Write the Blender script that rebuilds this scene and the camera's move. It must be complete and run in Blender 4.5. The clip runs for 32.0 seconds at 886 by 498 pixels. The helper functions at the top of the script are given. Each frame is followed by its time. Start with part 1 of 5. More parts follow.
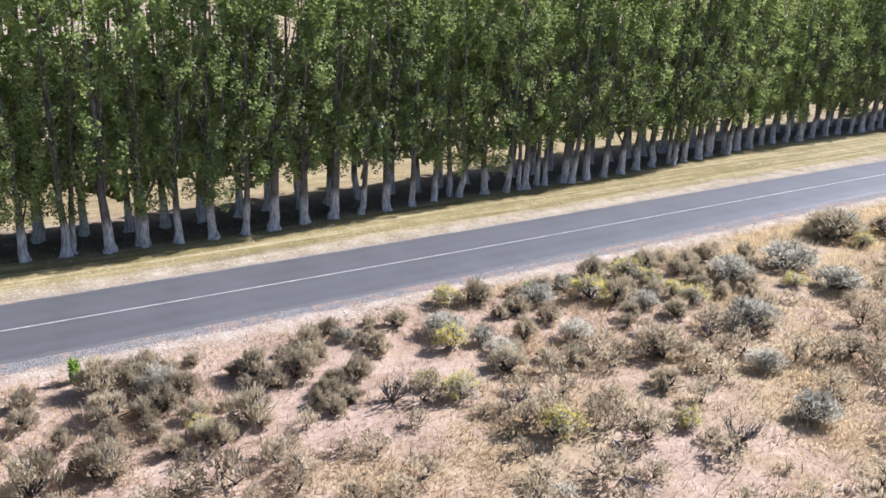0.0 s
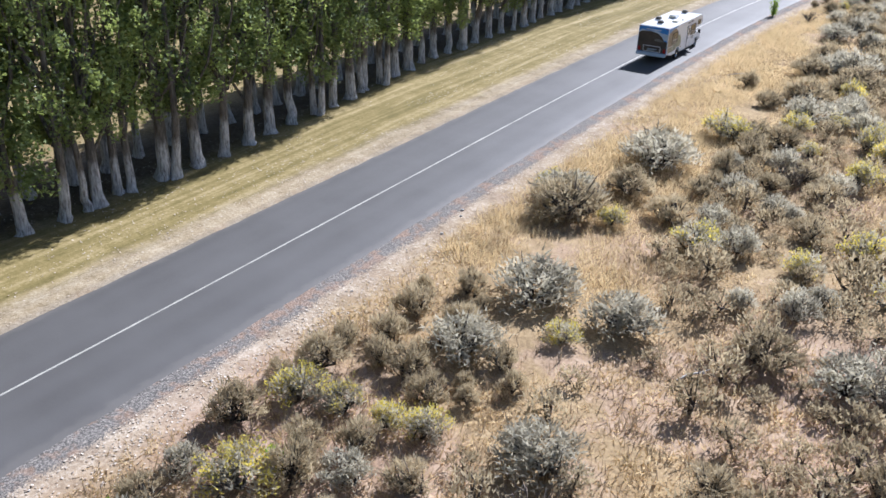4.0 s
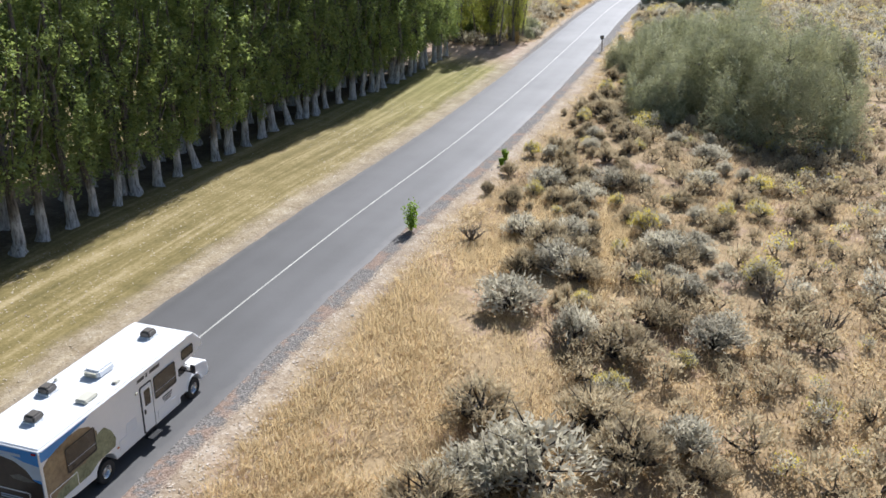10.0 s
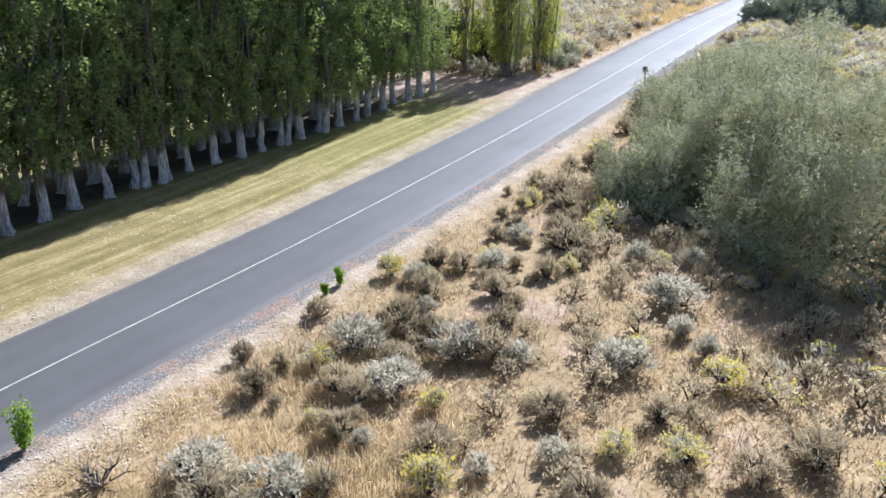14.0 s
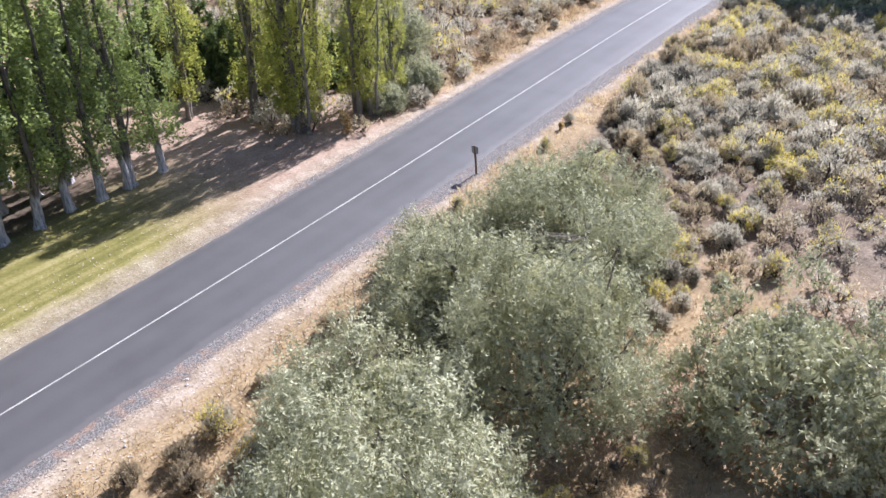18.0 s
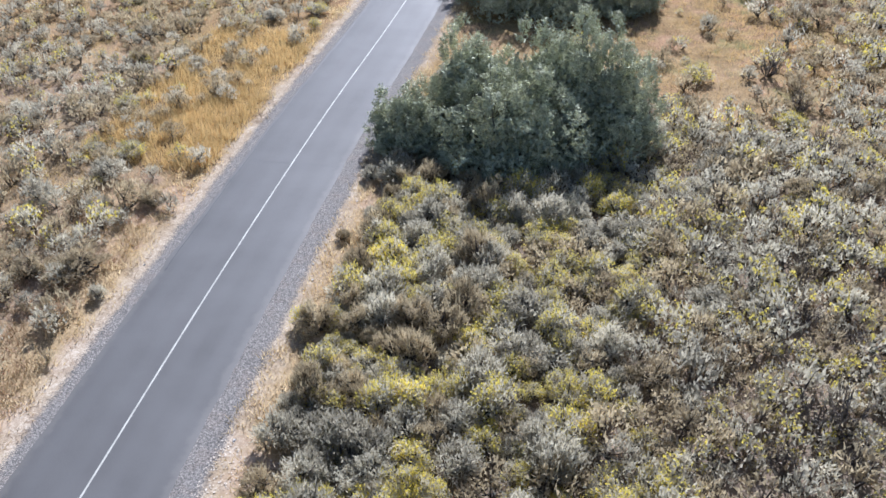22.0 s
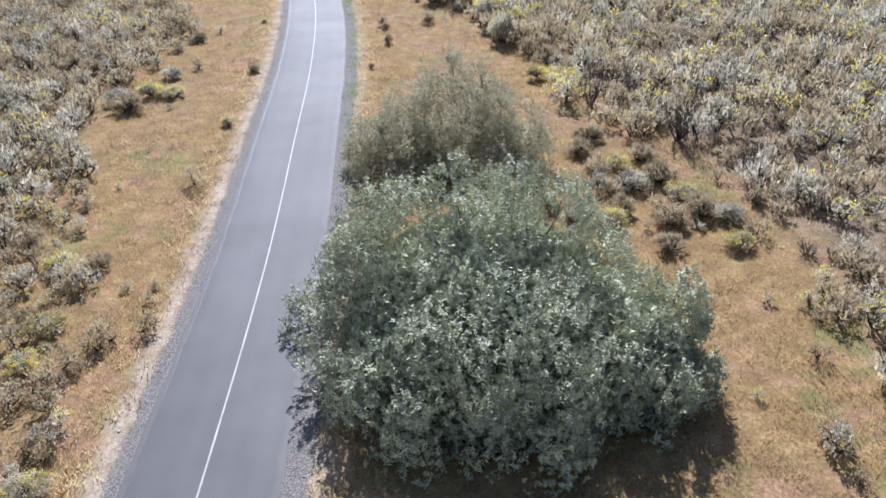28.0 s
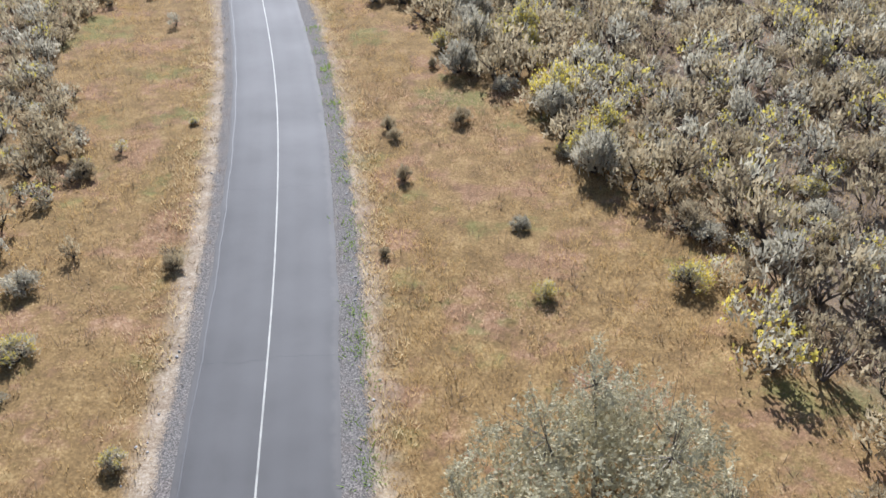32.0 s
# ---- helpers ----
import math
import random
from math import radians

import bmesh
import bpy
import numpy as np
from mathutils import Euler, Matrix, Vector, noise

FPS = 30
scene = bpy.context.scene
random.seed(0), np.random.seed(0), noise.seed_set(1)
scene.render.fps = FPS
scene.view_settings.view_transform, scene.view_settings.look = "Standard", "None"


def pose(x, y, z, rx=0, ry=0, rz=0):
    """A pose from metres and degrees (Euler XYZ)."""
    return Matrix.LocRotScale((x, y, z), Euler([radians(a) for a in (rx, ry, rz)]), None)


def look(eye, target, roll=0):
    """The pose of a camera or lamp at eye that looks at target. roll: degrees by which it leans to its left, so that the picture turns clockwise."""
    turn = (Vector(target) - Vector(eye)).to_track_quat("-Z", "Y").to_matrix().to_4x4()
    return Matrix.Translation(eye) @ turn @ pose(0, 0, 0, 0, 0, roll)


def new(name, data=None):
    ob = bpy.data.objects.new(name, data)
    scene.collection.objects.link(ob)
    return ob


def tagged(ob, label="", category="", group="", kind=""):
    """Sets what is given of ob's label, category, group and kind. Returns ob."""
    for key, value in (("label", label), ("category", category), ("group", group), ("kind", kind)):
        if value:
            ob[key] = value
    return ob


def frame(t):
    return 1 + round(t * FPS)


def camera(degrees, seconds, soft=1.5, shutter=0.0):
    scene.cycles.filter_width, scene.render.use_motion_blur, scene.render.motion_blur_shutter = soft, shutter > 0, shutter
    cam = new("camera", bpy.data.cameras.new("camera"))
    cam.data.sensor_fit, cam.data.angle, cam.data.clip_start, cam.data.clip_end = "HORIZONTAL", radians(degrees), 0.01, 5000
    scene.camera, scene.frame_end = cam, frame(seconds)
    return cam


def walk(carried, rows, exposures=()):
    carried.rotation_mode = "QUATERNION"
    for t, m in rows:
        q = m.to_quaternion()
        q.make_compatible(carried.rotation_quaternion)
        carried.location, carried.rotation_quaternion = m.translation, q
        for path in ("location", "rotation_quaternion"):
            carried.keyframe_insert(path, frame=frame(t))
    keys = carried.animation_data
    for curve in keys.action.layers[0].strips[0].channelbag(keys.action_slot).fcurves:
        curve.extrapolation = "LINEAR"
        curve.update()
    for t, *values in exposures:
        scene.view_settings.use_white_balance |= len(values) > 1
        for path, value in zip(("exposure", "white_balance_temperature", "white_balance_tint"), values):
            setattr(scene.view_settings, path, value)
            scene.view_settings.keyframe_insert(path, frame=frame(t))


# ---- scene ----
cam = camera(53.55, 32.0, 1.6)
ROWS = [
    (0, (70.77, -266.27, 18.42), (36.72, -250.08, 5.07), 2.79),
    (0.5, (69.28, -265.88, 18.33), (36.53, -247.34, 4.77), 2.85),
    (1, (67.29, -265.13, 18.21), (36.13, -244.26, 4.27), 2.85),
    (1.5, (64.78, -263.88, 18.12), (35.39, -240.98, 3.55), 2.86),
    (2, (62.02, -262.13, 17.92), (34.38, -237.63, 2.57), 2.82),
    (2.5, (58.91, -260.01, 17.77), (33.03, -234.22, 1.48), 2.82),
    (4.5, (47.82, -246.44, 16.98), (25.12, -218.73, -0.83), 1.40),
    (5, (45.79, -241.77, 17.07), (23.54, -214.02, -1.22), 1.29),
    (5.5, (43.99, -236.89, 17.11), (22.22, -209.07, -1.67), 1.19),
    (6, (42.67, -231.65, 17.24), (21.20, -203.92, -2.00), 0.99),
    (6.5, (41.53, -226.18, 17.21), (19.94, -198.84, -2.45), 0.94),
    (7, (40.50, -220.62, 17.30), (18.60, -193.99, -2.99), 0.96),
    (7.5, (39.44, -214.89, 17.45), (17.37, -189.10, -3.70), 1.18),
    (8, (38.44, -209.80, 17.92), (16.94, -183.84, -3.62), 1.22),
    (8.5, (37.90, -205.77, 18.03), (17.32, -178.37, -2.59), 0.97),
    (9, (37.50, -203.05, 18.24), (18.81, -173.28, -0.85), 0.94),
    (9.5, (37.33, -201.32, 18.01), (20.70, -168.95, 1.42), 0.88),
    (10, (37.67, -200.01, 17.79), (22.02, -166.39, 2.80), 0.81),
    (10.5, (38.10, -197.95, 17.58), (22.17, -164.24, 3.09), 0.83),
    (11, (38.61, -195.22, 17.36), (22.14, -161.64, 3.19), 0.74),
    (11.5, (39.12, -191.82, 17.15), (21.80, -158.58, 3.16), 0.61),
    (12, (39.50, -187.78, 16.91), (21.19, -155.07, 2.96), 0.48),
    (12.5, (39.89, -183.34, 16.61), (20.46, -151.32, 2.59), 0.27),
    (13, (40.17, -178.69, 16.39), (19.66, -147.46, 2.11), 0.13),
    (13.5, (40.43, -173.83, 16.31), (19.30, -143.16, 1.73), -0.03),
    (15.5, (43.71, -158.91, 18.14), (20.73, -130.18, 2.42), -0.46),
    (16, (43.39, -153.22, 19.02), (20.15, -125.21, 2.43), -0.57),
    (16.5, (42.93, -147.45, 20.25), (19.56, -120.17, 2.65), -0.47),
    (17, (42.26, -141.65, 21.50), (18.93, -115.00, 2.91), -0.42),
    (17.5, (41.49, -135.88, 22.93), (18.28, -109.91, 3.25), -0.47),
    (18, (40.76, -129.85, 24.46), (17.61, -104.55, 3.88), -0.63),
    (18.5, (39.76, -124.01, 25.85), (16.86, -99.32, 4.27), -0.74),
    (19, (38.64, -118.35, 26.56), (15.80, -93.96, 4.57), -0.57),
    (19.5, (37.21, -112.74, 26.66), (14.35, -88.23, 4.81), -0.29),
    (20, (35.29, -107.72, 26.64), (13.19, -82.41, 4.95), -0.31),
    (20.5, (32.81, -103.44, 26.83), (12.57, -76.61, 5.15), -0.44),
    (21, (29.65, -99.73, 27.29), (12.58, -70.93, 5.41), -0.61),
    (21.5, (26.13, -96.12, 27.83), (12.94, -65.66, 5.50), -0.77),
    (22, (23.00, -92.54, 28.28), (12.73, -61.24, 5.60), -0.70),
    (22.5, (20.80, -89.69, 28.58), (11.77, -57.51, 6.61), -0.69),
    (23, (19.39, -87.54, 28.68), (11.17, -54.50, 7.69), -0.66),
    (23.5, (18.47, -85.61, 28.62), (10.84, -51.85, 8.58), -0.62),
    (24, (17.54, -83.25, 28.60), (10.53, -49.06, 9.04), -0.62),
    (24.5, (16.45, -80.59, 28.53), (10.10, -46.10, 9.30), -0.59),
    (25, (15.09, -77.26, 28.35), (9.49, -42.41, 9.52), -0.55),
    (25.5, (13.88, -73.45, 28.20), (8.84, -38.39, 9.61), -0.54),
    (27.5, (9.28, -50.73, 27.30), (5.32, -15.88, 8.07), -1.05),
    (28, (8.00, -45.62, 27.28), (4.29, -10.94, 7.71), -1.12),
    (28.5, (6.80, -40.28, 27.33), (3.27, -5.82, 7.33), -1.23),
    (29, (5.46, -34.94, 27.37), (2.17, -0.67, 7.01), -1.20),
    (29.5, (4.02, -29.55, 27.53), (1.00, 4.58, 6.88), -1.20),
    (30, (2.93, -23.94, 27.44), (0.02, 10.10, 6.64), -1.28),
    (30.5, (1.73, -18.43, 27.42), (-1.01, 15.50, 6.42), -1.24),
    (31, (0.54, -12.80, 27.54), (-2.03, 20.96, 6.23), -1.29),
    (31.5, (-1.01, -7.43, 27.61), (-3.16, 26.11, 5.93), -1.12),
    (32, (-2.32, -1.75, 27.72), (-4.20, 31.55, 5.64), -0.99),
]
# seconds, stops, white balance in kelvin, tint
EXPOSURES = [(0, 1.08, 5550, 17), (3, 0.90, 5600, 15), (6, 0.64, 5900, 12), (8, 0.55, 6100, 11), (10, 0.64, 5950, 11), (11, 0.72, 5780, 9), (13, 0.90, 5560, 11), (16, 1.06, 5520, 15), (17, 1.06, 5620, 18), (18, 1.0, 5700, 20), (19, 0.92, 5800, 19),
             (20, 0.93, 5740, 17), (22, 0.78, 5520, 14), (24, 0.76, 5600, 13), (28, 0.72, 5540, 15), (30, 0.66, 5620, 14), (32, 0.56, 5760, 12)]
walk(cam, [(t, look(eye, target, roll)) for t, eye, target, roll in ROWS], EXPOSURES)


# ---- world, sun and exposure ----
SUN_ELEV, SUN_SIDE = radians(37.5), radians(8.0)   # the sun stands ahead along the road, a little to its left
to_sun = Vector((-math.sin(SUN_SIDE) * math.cos(SUN_ELEV), math.cos(SUN_SIDE) * math.cos(SUN_ELEV), math.sin(SUN_ELEV)))
world = bpy.data.worlds.new("sky")
scene.world = world
world.use_nodes = True
wn = world.node_tree.nodes
sky = wn.new("ShaderNodeTexSky")
sky.sky_type, sky.sun_disc = "NISHITA", False
sky.sun_elevation, sky.sun_rotation = SUN_ELEV, -SUN_SIDE
sky.dust_density, sky.ozone_density = 1.0, 1.5
world.node_tree.links.new(sky.outputs[0], wn["Background"].inputs[0])
wn["Background"].inputs[1].default_value = 0.062
sun_data = bpy.data.lights.new("sun", "SUN")
sun_data.energy, sun_data.angle, sun_data.color = 5.0, radians(0.6), (1.0, 0.972, 0.94)
sun = new("sun", sun_data)
sun.matrix_world = look(to_sun * 300, (0, 0, 0))


# ---- the plan: the road's centre line and the row of poplars, as x over y ----
def smooth(table, y):
    """x at y on a smooth line through the table's points."""
    ys, xs = np.array([p[0] for p in table], float), np.array([p[1] for p in table], float)
    m = np.gradient(xs, ys)
    y = np.asarray(y, float)
    yc = np.clip(y, ys[0], ys[-1])
    i = np.clip(np.searchsorted(ys, yc) - 1, 0, len(ys) - 2)
    h = ys[i + 1] - ys[i]
    u = (yc - ys[i]) / h
    v = ((2 * u**3 - 3 * u**2 + 1) * xs[i] + (u**3 - 2 * u**2 + u) * h * m[i]
         + (-2 * u**3 + 3 * u**2) * xs[i + 1] + (u**3 - u**2) * h * m[i + 1])
    return v + np.where(y < ys[0], (y - ys[0]) * m[0], 0) + np.where(y > ys[-1], (y - ys[-1]) * m[-1], 0)


ROAD = [(-340, 38.1), (-300, 32.5), (-280, 29.7), (-260, 27.0), (-240, 24.1), (-220, 20.95), (-200, 17.8), (-180, 14.9), (-160, 12.45), (-140, 10.6),
        (-120, 8.2), (-100, 5.4), (-80, 2.4), (-60, -0.65), (-40, -3.3), (-20, -5.45), (0, -7.95), (20, -11.1), (40, -14.35), (60, -18.4),
        (80, -23.6), (100, -29.6), (120, -36.5), (160, -53), (220, -82), (320, -140)]
TREELINE = [(-340, 28.5), (-290, 21.3), (-270, 18.9), (-260, 17.7), (-250, 16.1), (-240, 14.0), (-230, 12.1), (-220, 9.9), (-210, 7.5), (-200, 4.6),
            (-190, 2.7), (-180, 1.0), (-170, -0.7), (-160, -2.0), (-150, -3.1), (-140, -4.1), (-130, -4.5), (-120, -4.9), (-110, -6.2), (-90, -8.2)]
HALF = 3.3   # half the road's width


def road_x(y):
    return smooth(ROAD, y)


def at_road(y, d):
    """The place d metres to the right of the road's centre line."""
    return float(road_x(y)) + d, float(y)


# ---- materials ----
def material(name, build, rough=0.8):
    m = bpy.data.materials.new(name)
    m.use_nodes = True
    nt = m.node_tree
    bsdf = nt.nodes["Principled BSDF"]
    bsdf.inputs["Roughness"].default_value = rough
    build(nt, bsdf)
    return m


def node(nt, kind, **inputs):
    n = nt.nodes.new(kind)
    for k, v in inputs.items():
        key = k.replace("_", " ")
        n.inputs[key].default_value = v
    return n


def wires(nt, a, b):
    nt.links.new(a, b)


def spot(nt):
    """World place, for patterns at real size."""
    return nt.nodes.new("ShaderNodeNewGeometry").outputs["Position"]


def noise_of(nt, vec, scale, detail=3.0, rough=0.6):
    n = node(nt, "ShaderNodeTexNoise", Scale=scale, Detail=detail, Roughness=rough)
    wires(nt, vec, n.inputs["Vector"])
    return n.outputs["Fac"]


def ramp(nt, fac, stops):
    r = nt.nodes.new("ShaderNodeValToRGB")
    el = r.color_ramp.elements
    while len(el) < len(stops):
        el.new(0.5)
    for e, (p, c) in zip(el, stops):
        e.position, e.color = p, (*c, 1)
    wires(nt, fac, r.inputs[0])
    return r.outputs["Color"]


def mix(nt, fac, a, b, kind="MIX"):
    m = nt.nodes.new("ShaderNodeMix")
    m.data_type, m.blend_type = "RGBA", kind
    for v, s in ((fac, m.inputs[0]), (a, m.inputs[6]), (b, m.inputs[7])):
        if isinstance(v, (int, float)):
            s.default_value = v
        elif isinstance(v, tuple):
            s.default_value = (*v, 1)
        else:
            wires(nt, v, s)
    return m.outputs[2]


def calc(nt, op, a, b=0.0, c=0.0, clamp=False):
    m = nt.nodes.new("ShaderNodeMath")
    m.operation, m.use_clamp = op, clamp
    for v, s in zip((a, b, c), m.inputs):
        if isinstance(v, (int, float)):
            s.default_value = v
        else:
            wires(nt, v, s)
    return m.outputs[0]


def band(nt, value, low, high):
    """0 below low, 1 above high."""
    m = nt.nodes.new("ShaderNodeMapRange")
    m.interpolation_type = "SMOOTHSTEP"
    wires(nt, value, m.inputs["Value"])
    m.inputs["From Min"].default_value, m.inputs["From Max"].default_value = low, high
    return m.outputs[0]


def bump(nt, bsdf, height, strength, distance):
    b = node(nt, "ShaderNodeBump", Strength=strength, Distance=distance)
    wires(nt, height, b.inputs["Height"])
    wires(nt, b.outputs[0], bsdf.inputs["Normal"])


def attribute(nt, name):
    a = nt.nodes.new("ShaderNodeAttribute")
    a.attribute_name = name
    return a.outputs["Fac"]


def two_tone(dark, light, scale, fine, gloss=0.8, relief=0.3, depth=0.01):
    """A plain material of two colours mixed by coarse and fine noise."""
    def build(nt, bsdf):
        p = spot(nt)
        f = calc(nt, "ADD", calc(nt, "MULTIPLY", noise_of(nt, p, scale), 0.6), calc(nt, "MULTIPLY", noise_of(nt, p, fine), 0.4))
        wires(nt, ramp(nt, f, [(0.32, dark), (0.68, light)]), bsdf.inputs["Base Color"])
        if relief:
            bump(nt, bsdf, noise_of(nt, p, fine, 5), relief, depth)
        bsdf.inputs["Roughness"].default_value = gloss
    return build


def leafy(dark, light, scale=0.35, fine=9.0, through_light=0.25, gloss=0.6, glow=(0.25, 0.3, 0.04), each=0.35, patches=(), clump=0.0, tree=0.0):
    """Leaves: colour varies from plant to plant and leaf to leaf, and some light passes through."""
    def build(nt, bsdf):
        p = spot(nt)
        g = nt.nodes.new("ShaderNodeNewGeometry")
        f = calc(nt, "ADD", calc(nt, "MULTIPLY", noise_of(nt, p, scale, 2), 0.55), calc(nt, "MULTIPLY", g.outputs["Random Per Island"], each))
        f = calc(nt, "ADD", f, calc(nt, "MULTIPLY", noise_of(nt, p, fine, 1), 0.45 - each))
        if tree:
            lot = nt.nodes.new("ShaderNodeObjectInfo").outputs["Random"]
            f = calc(nt, "ADD", f, calc(nt, "MULTIPLY", calc(nt, "SUBTRACT", lot, 0.5), tree))
        if clump:
            # every metre or two another plant has another tone
            cell = nt.nodes.new("ShaderNodeTexVoronoi")
            cell.voronoi_dimensions = "2D"
            cell.inputs["Scale"].default_value = 0.62
            wires(nt, p, cell.inputs["Vector"])
            tone = nt.nodes.new("ShaderNodeSeparateColor")
            wires(nt, cell.outputs["Color"], tone.inputs[0])
            f = calc(nt, "ADD", f, calc(nt, "MULTIPLY", calc(nt, "SUBTRACT", tone.outputs[0], 0.5), clump))
        colour = ramp(nt, f, [(0.22, dark), (0.72, light)])
        # drifts of another tone over the field
        for k, (size, low, dk, lt) in enumerate(patches):
            other = ramp(nt, f, [(0.22, dk), (0.72, lt)])
            shift = nt.nodes.new("ShaderNodeMapping")
            shift.inputs["Location"].default_value = (37.0 * k, 11.0 * k, 0)
            shift.inputs["Scale"].default_value = (1.0, 0.6, 0.0)
            wires(nt, p, shift.inputs["Vector"])
            colour = mix(nt, band(nt, noise_of(nt, shift.outputs[0], size, 5, 0.65), low, low + 0.09), colour, other)
        wires(nt, colour, bsdf.inputs["Base Color"])
        bsdf.inputs["Roughness"].default_value = gloss
        bsdf.inputs["Specular IOR Level"].default_value = 0.15
        t = nt.nodes.new("ShaderNodeBsdfTranslucent")
        wires(nt, mix(nt, 0.4, colour, glow), t.inputs["Color"])
        m = nt.nodes.new("ShaderNodeMixShader")
        m.inputs[0].default_value = through_light
        wires(nt, bsdf.outputs[0], m.inputs[1])
        wires(nt, t.outputs[0], m.inputs[2])
        wires(nt, m.outputs[0], nt.nodes["Material Output"].inputs["Surface"])
    return build


def asphalt_build(nt, bsdf):
    p = spot(nt)
    d = attribute(nt, "off")
    f = calc(nt, "ADD", calc(nt, "MULTIPLY", noise_of(nt, p, 0.25, 3), 0.5), calc(nt, "MULTIPLY", noise_of(nt, p, 60, 2), 0.5))
    colour = ramp(nt, f, [(0.3, (0.067, 0.063, 0.061)), (0.7, (0.115, 0.110, 0.107))])
    # two paler wheel tracks in each lane
    lane = calc(nt, "ABSOLUTE", calc(nt, "SUBTRACT", calc(nt, "ABSOLUTE", d), 1.65))
    track = calc(nt, "SUBTRACT", 1.0, band(nt, calc(nt, "ABSOLUTE", calc(nt, "SUBTRACT", lane, 0.8)), 0.1, 0.55))
    colour = mix(nt, calc(nt, "MULTIPLY", track, 0.22), colour, (0.116, 0.112, 0.111))
    # worn, dusty edges
    edge = band(nt, calc(nt, "ADD", calc(nt, "ABSOLUTE", d), calc(nt, "MULTIPLY", noise_of(nt, p, 1.2, 4), 0.8)), 3.45, 3.8)
    colour = mix(nt, calc(nt, "MULTIPLY", edge, 0.35), colour, (0.17, 0.155, 0.14))
    wires(nt, colour, bsdf.inputs["Base Color"])
    wires(nt, calc(nt, "ADD", 0.66, calc(nt, "MULTIPLY", noise_of(nt, p, 0.15, 2), 0.12)), bsdf.inputs["Roughness"])
    bsdf.inputs["Specular IOR Level"].default_value = 0.4
    bump(nt, bsdf, noise_of(nt, p, 90, 2), 0.25, 0.006)


def ground_build(nt, bsdf):
    p = spot(nt)
    d, s, lawn = attribute(nt, "off"), attribute(nt, "along"), attribute(nt, "lawn")
    wob = calc(nt, "MULTIPLY", calc(nt, "SUBTRACT", noise_of(nt, p, 0.45, 5, 0.65), 0.5), 3.2)
    dw = calc(nt, "ADD", d, wob)
    big, mid, fine = noise_of(nt, p, 0.07, 3), noise_of(nt, p, 0.6, 6, 0.75), noise_of(nt, p, 6, 5, 0.8)
    m2 = calc(nt, "ADD", calc(nt, "MULTIPLY", mid, 0.45), calc(nt, "MULTIPLY", fine, 0.55))
    # sandy soil with straw, then the straw and rust of dry grass further on
    sand = ramp(nt, m2, [(0.36, (0.20, 0.132, 0.09)), (0.50, (0.395, 0.277, 0.195)), (0.64, (0.54, 0.42, 0.325))])
    straw = ramp(nt, m2, [(0.34, (0.18, 0.125, 0.07)), (0.52, (0.38, 0.275, 0.15)), (0.68, (0.57, 0.44, 0.275))])
    rust = ramp(nt, m2, [(0.38, (0.125, 0.08, 0.036)), (0.52, (0.27, 0.175, 0.074)), (0.66, (0.52, 0.37, 0.175))])
    russet = ramp(nt, m2, [(0.38, (0.15, 0.088, 0.05)), (0.52, (0.31, 0.18, 0.105)), (0.66, (0.54, 0.37, 0.25))])
    rust = mix(nt, calc(nt, "MULTIPLY", band(nt, noise_of(nt, p, 0.2, 5, 0.7), 0.50, 0.62), 0.8), rust, russet)
    meadow = ramp(nt, m2, [(0.36, (0.11, 0.115, 0.038)), (0.52, (0.20, 0.19, 0.065)), (0.68, (0.36, 0.31, 0.14))])
    rust = mix(nt, calc(nt, "MULTIPLY", band(nt, noise_of(nt, p, 0.11, 5, 0.75), 0.53, 0.65), 0.8), rust, meadow)
    colour = mix(nt, band(nt, calc(nt, "ADD", big, calc(nt, "MULTIPLY", s, 0.004)), -0.56, -0.38), sand, straw)
    # bare pale patches of soil, most of all past the end of the row of poplars
    colour = mix(nt, attribute(nt, "sandy"), colour, sand)
    bare = band(nt, calc(nt, "ADD", noise_of(nt, p, 0.16, 4, 0.6), calc(nt, "MULTIPLY", mid, 0.25)), 0.66, 0.74)
    colour = mix(nt, calc(nt, "MULTIPLY", bare, 0.7), colour, sand)
    colour = mix(nt, band(nt, calc(nt, "ADD", calc(nt, "MULTIPLY", big, 60), s), -30, 25), colour, rust)
    duff = ramp(nt, m2, [(0.36, (0.085, 0.066, 0.05)), (0.52, (0.20, 0.155, 0.115)), (0.66, (0.40, 0.325, 0.245))])
    colour = mix(nt, calc(nt, "MULTIPLY", attribute(nt, "scrub"), 0.92), colour, duff)
    # mown lawn beside the road, streaked along the mower's path
    stripe = noise_of(nt, node_vec(nt, d, s, 1.6, 0.05), 1.0, 3)
    g2 = calc(nt, "ADD", calc(nt, "MULTIPLY", m2, 0.55), calc(nt, "MULTIPLY", stripe, 0.45))
    turf = ramp(nt, g2, [(0.38, (0.13, 0.108, 0.038)), (0.50, (0.25, 0.195, 0.078)), (0.61, (0.44, 0.35, 0.19))])
    fresh = ramp(nt, g2, [(0.36, (0.10, 0.125, 0.02)), (0.50, (0.20, 0.215, 0.036)), (0.64, (0.32, 0.305, 0.085))])
    turf = mix(nt, calc(nt, "MULTIPLY", band(nt, calc(nt, "ADD", s, calc(nt, "MULTIPLY", stripe, 30)), -135, -100), 0.40), turf, fresh)
    colour = mix(nt, lawn, colour, turf)
    # brown leaf litter and soil between the planted rows
    soil = ramp(nt, m2, [(0.36, (0.055, 0.042, 0.03)), (0.52, (0.13, 0.10, 0.07)), (0.68, (0.26, 0.205, 0.145))])
    colour = mix(nt, attribute(nt, "grove"), colour, soil)
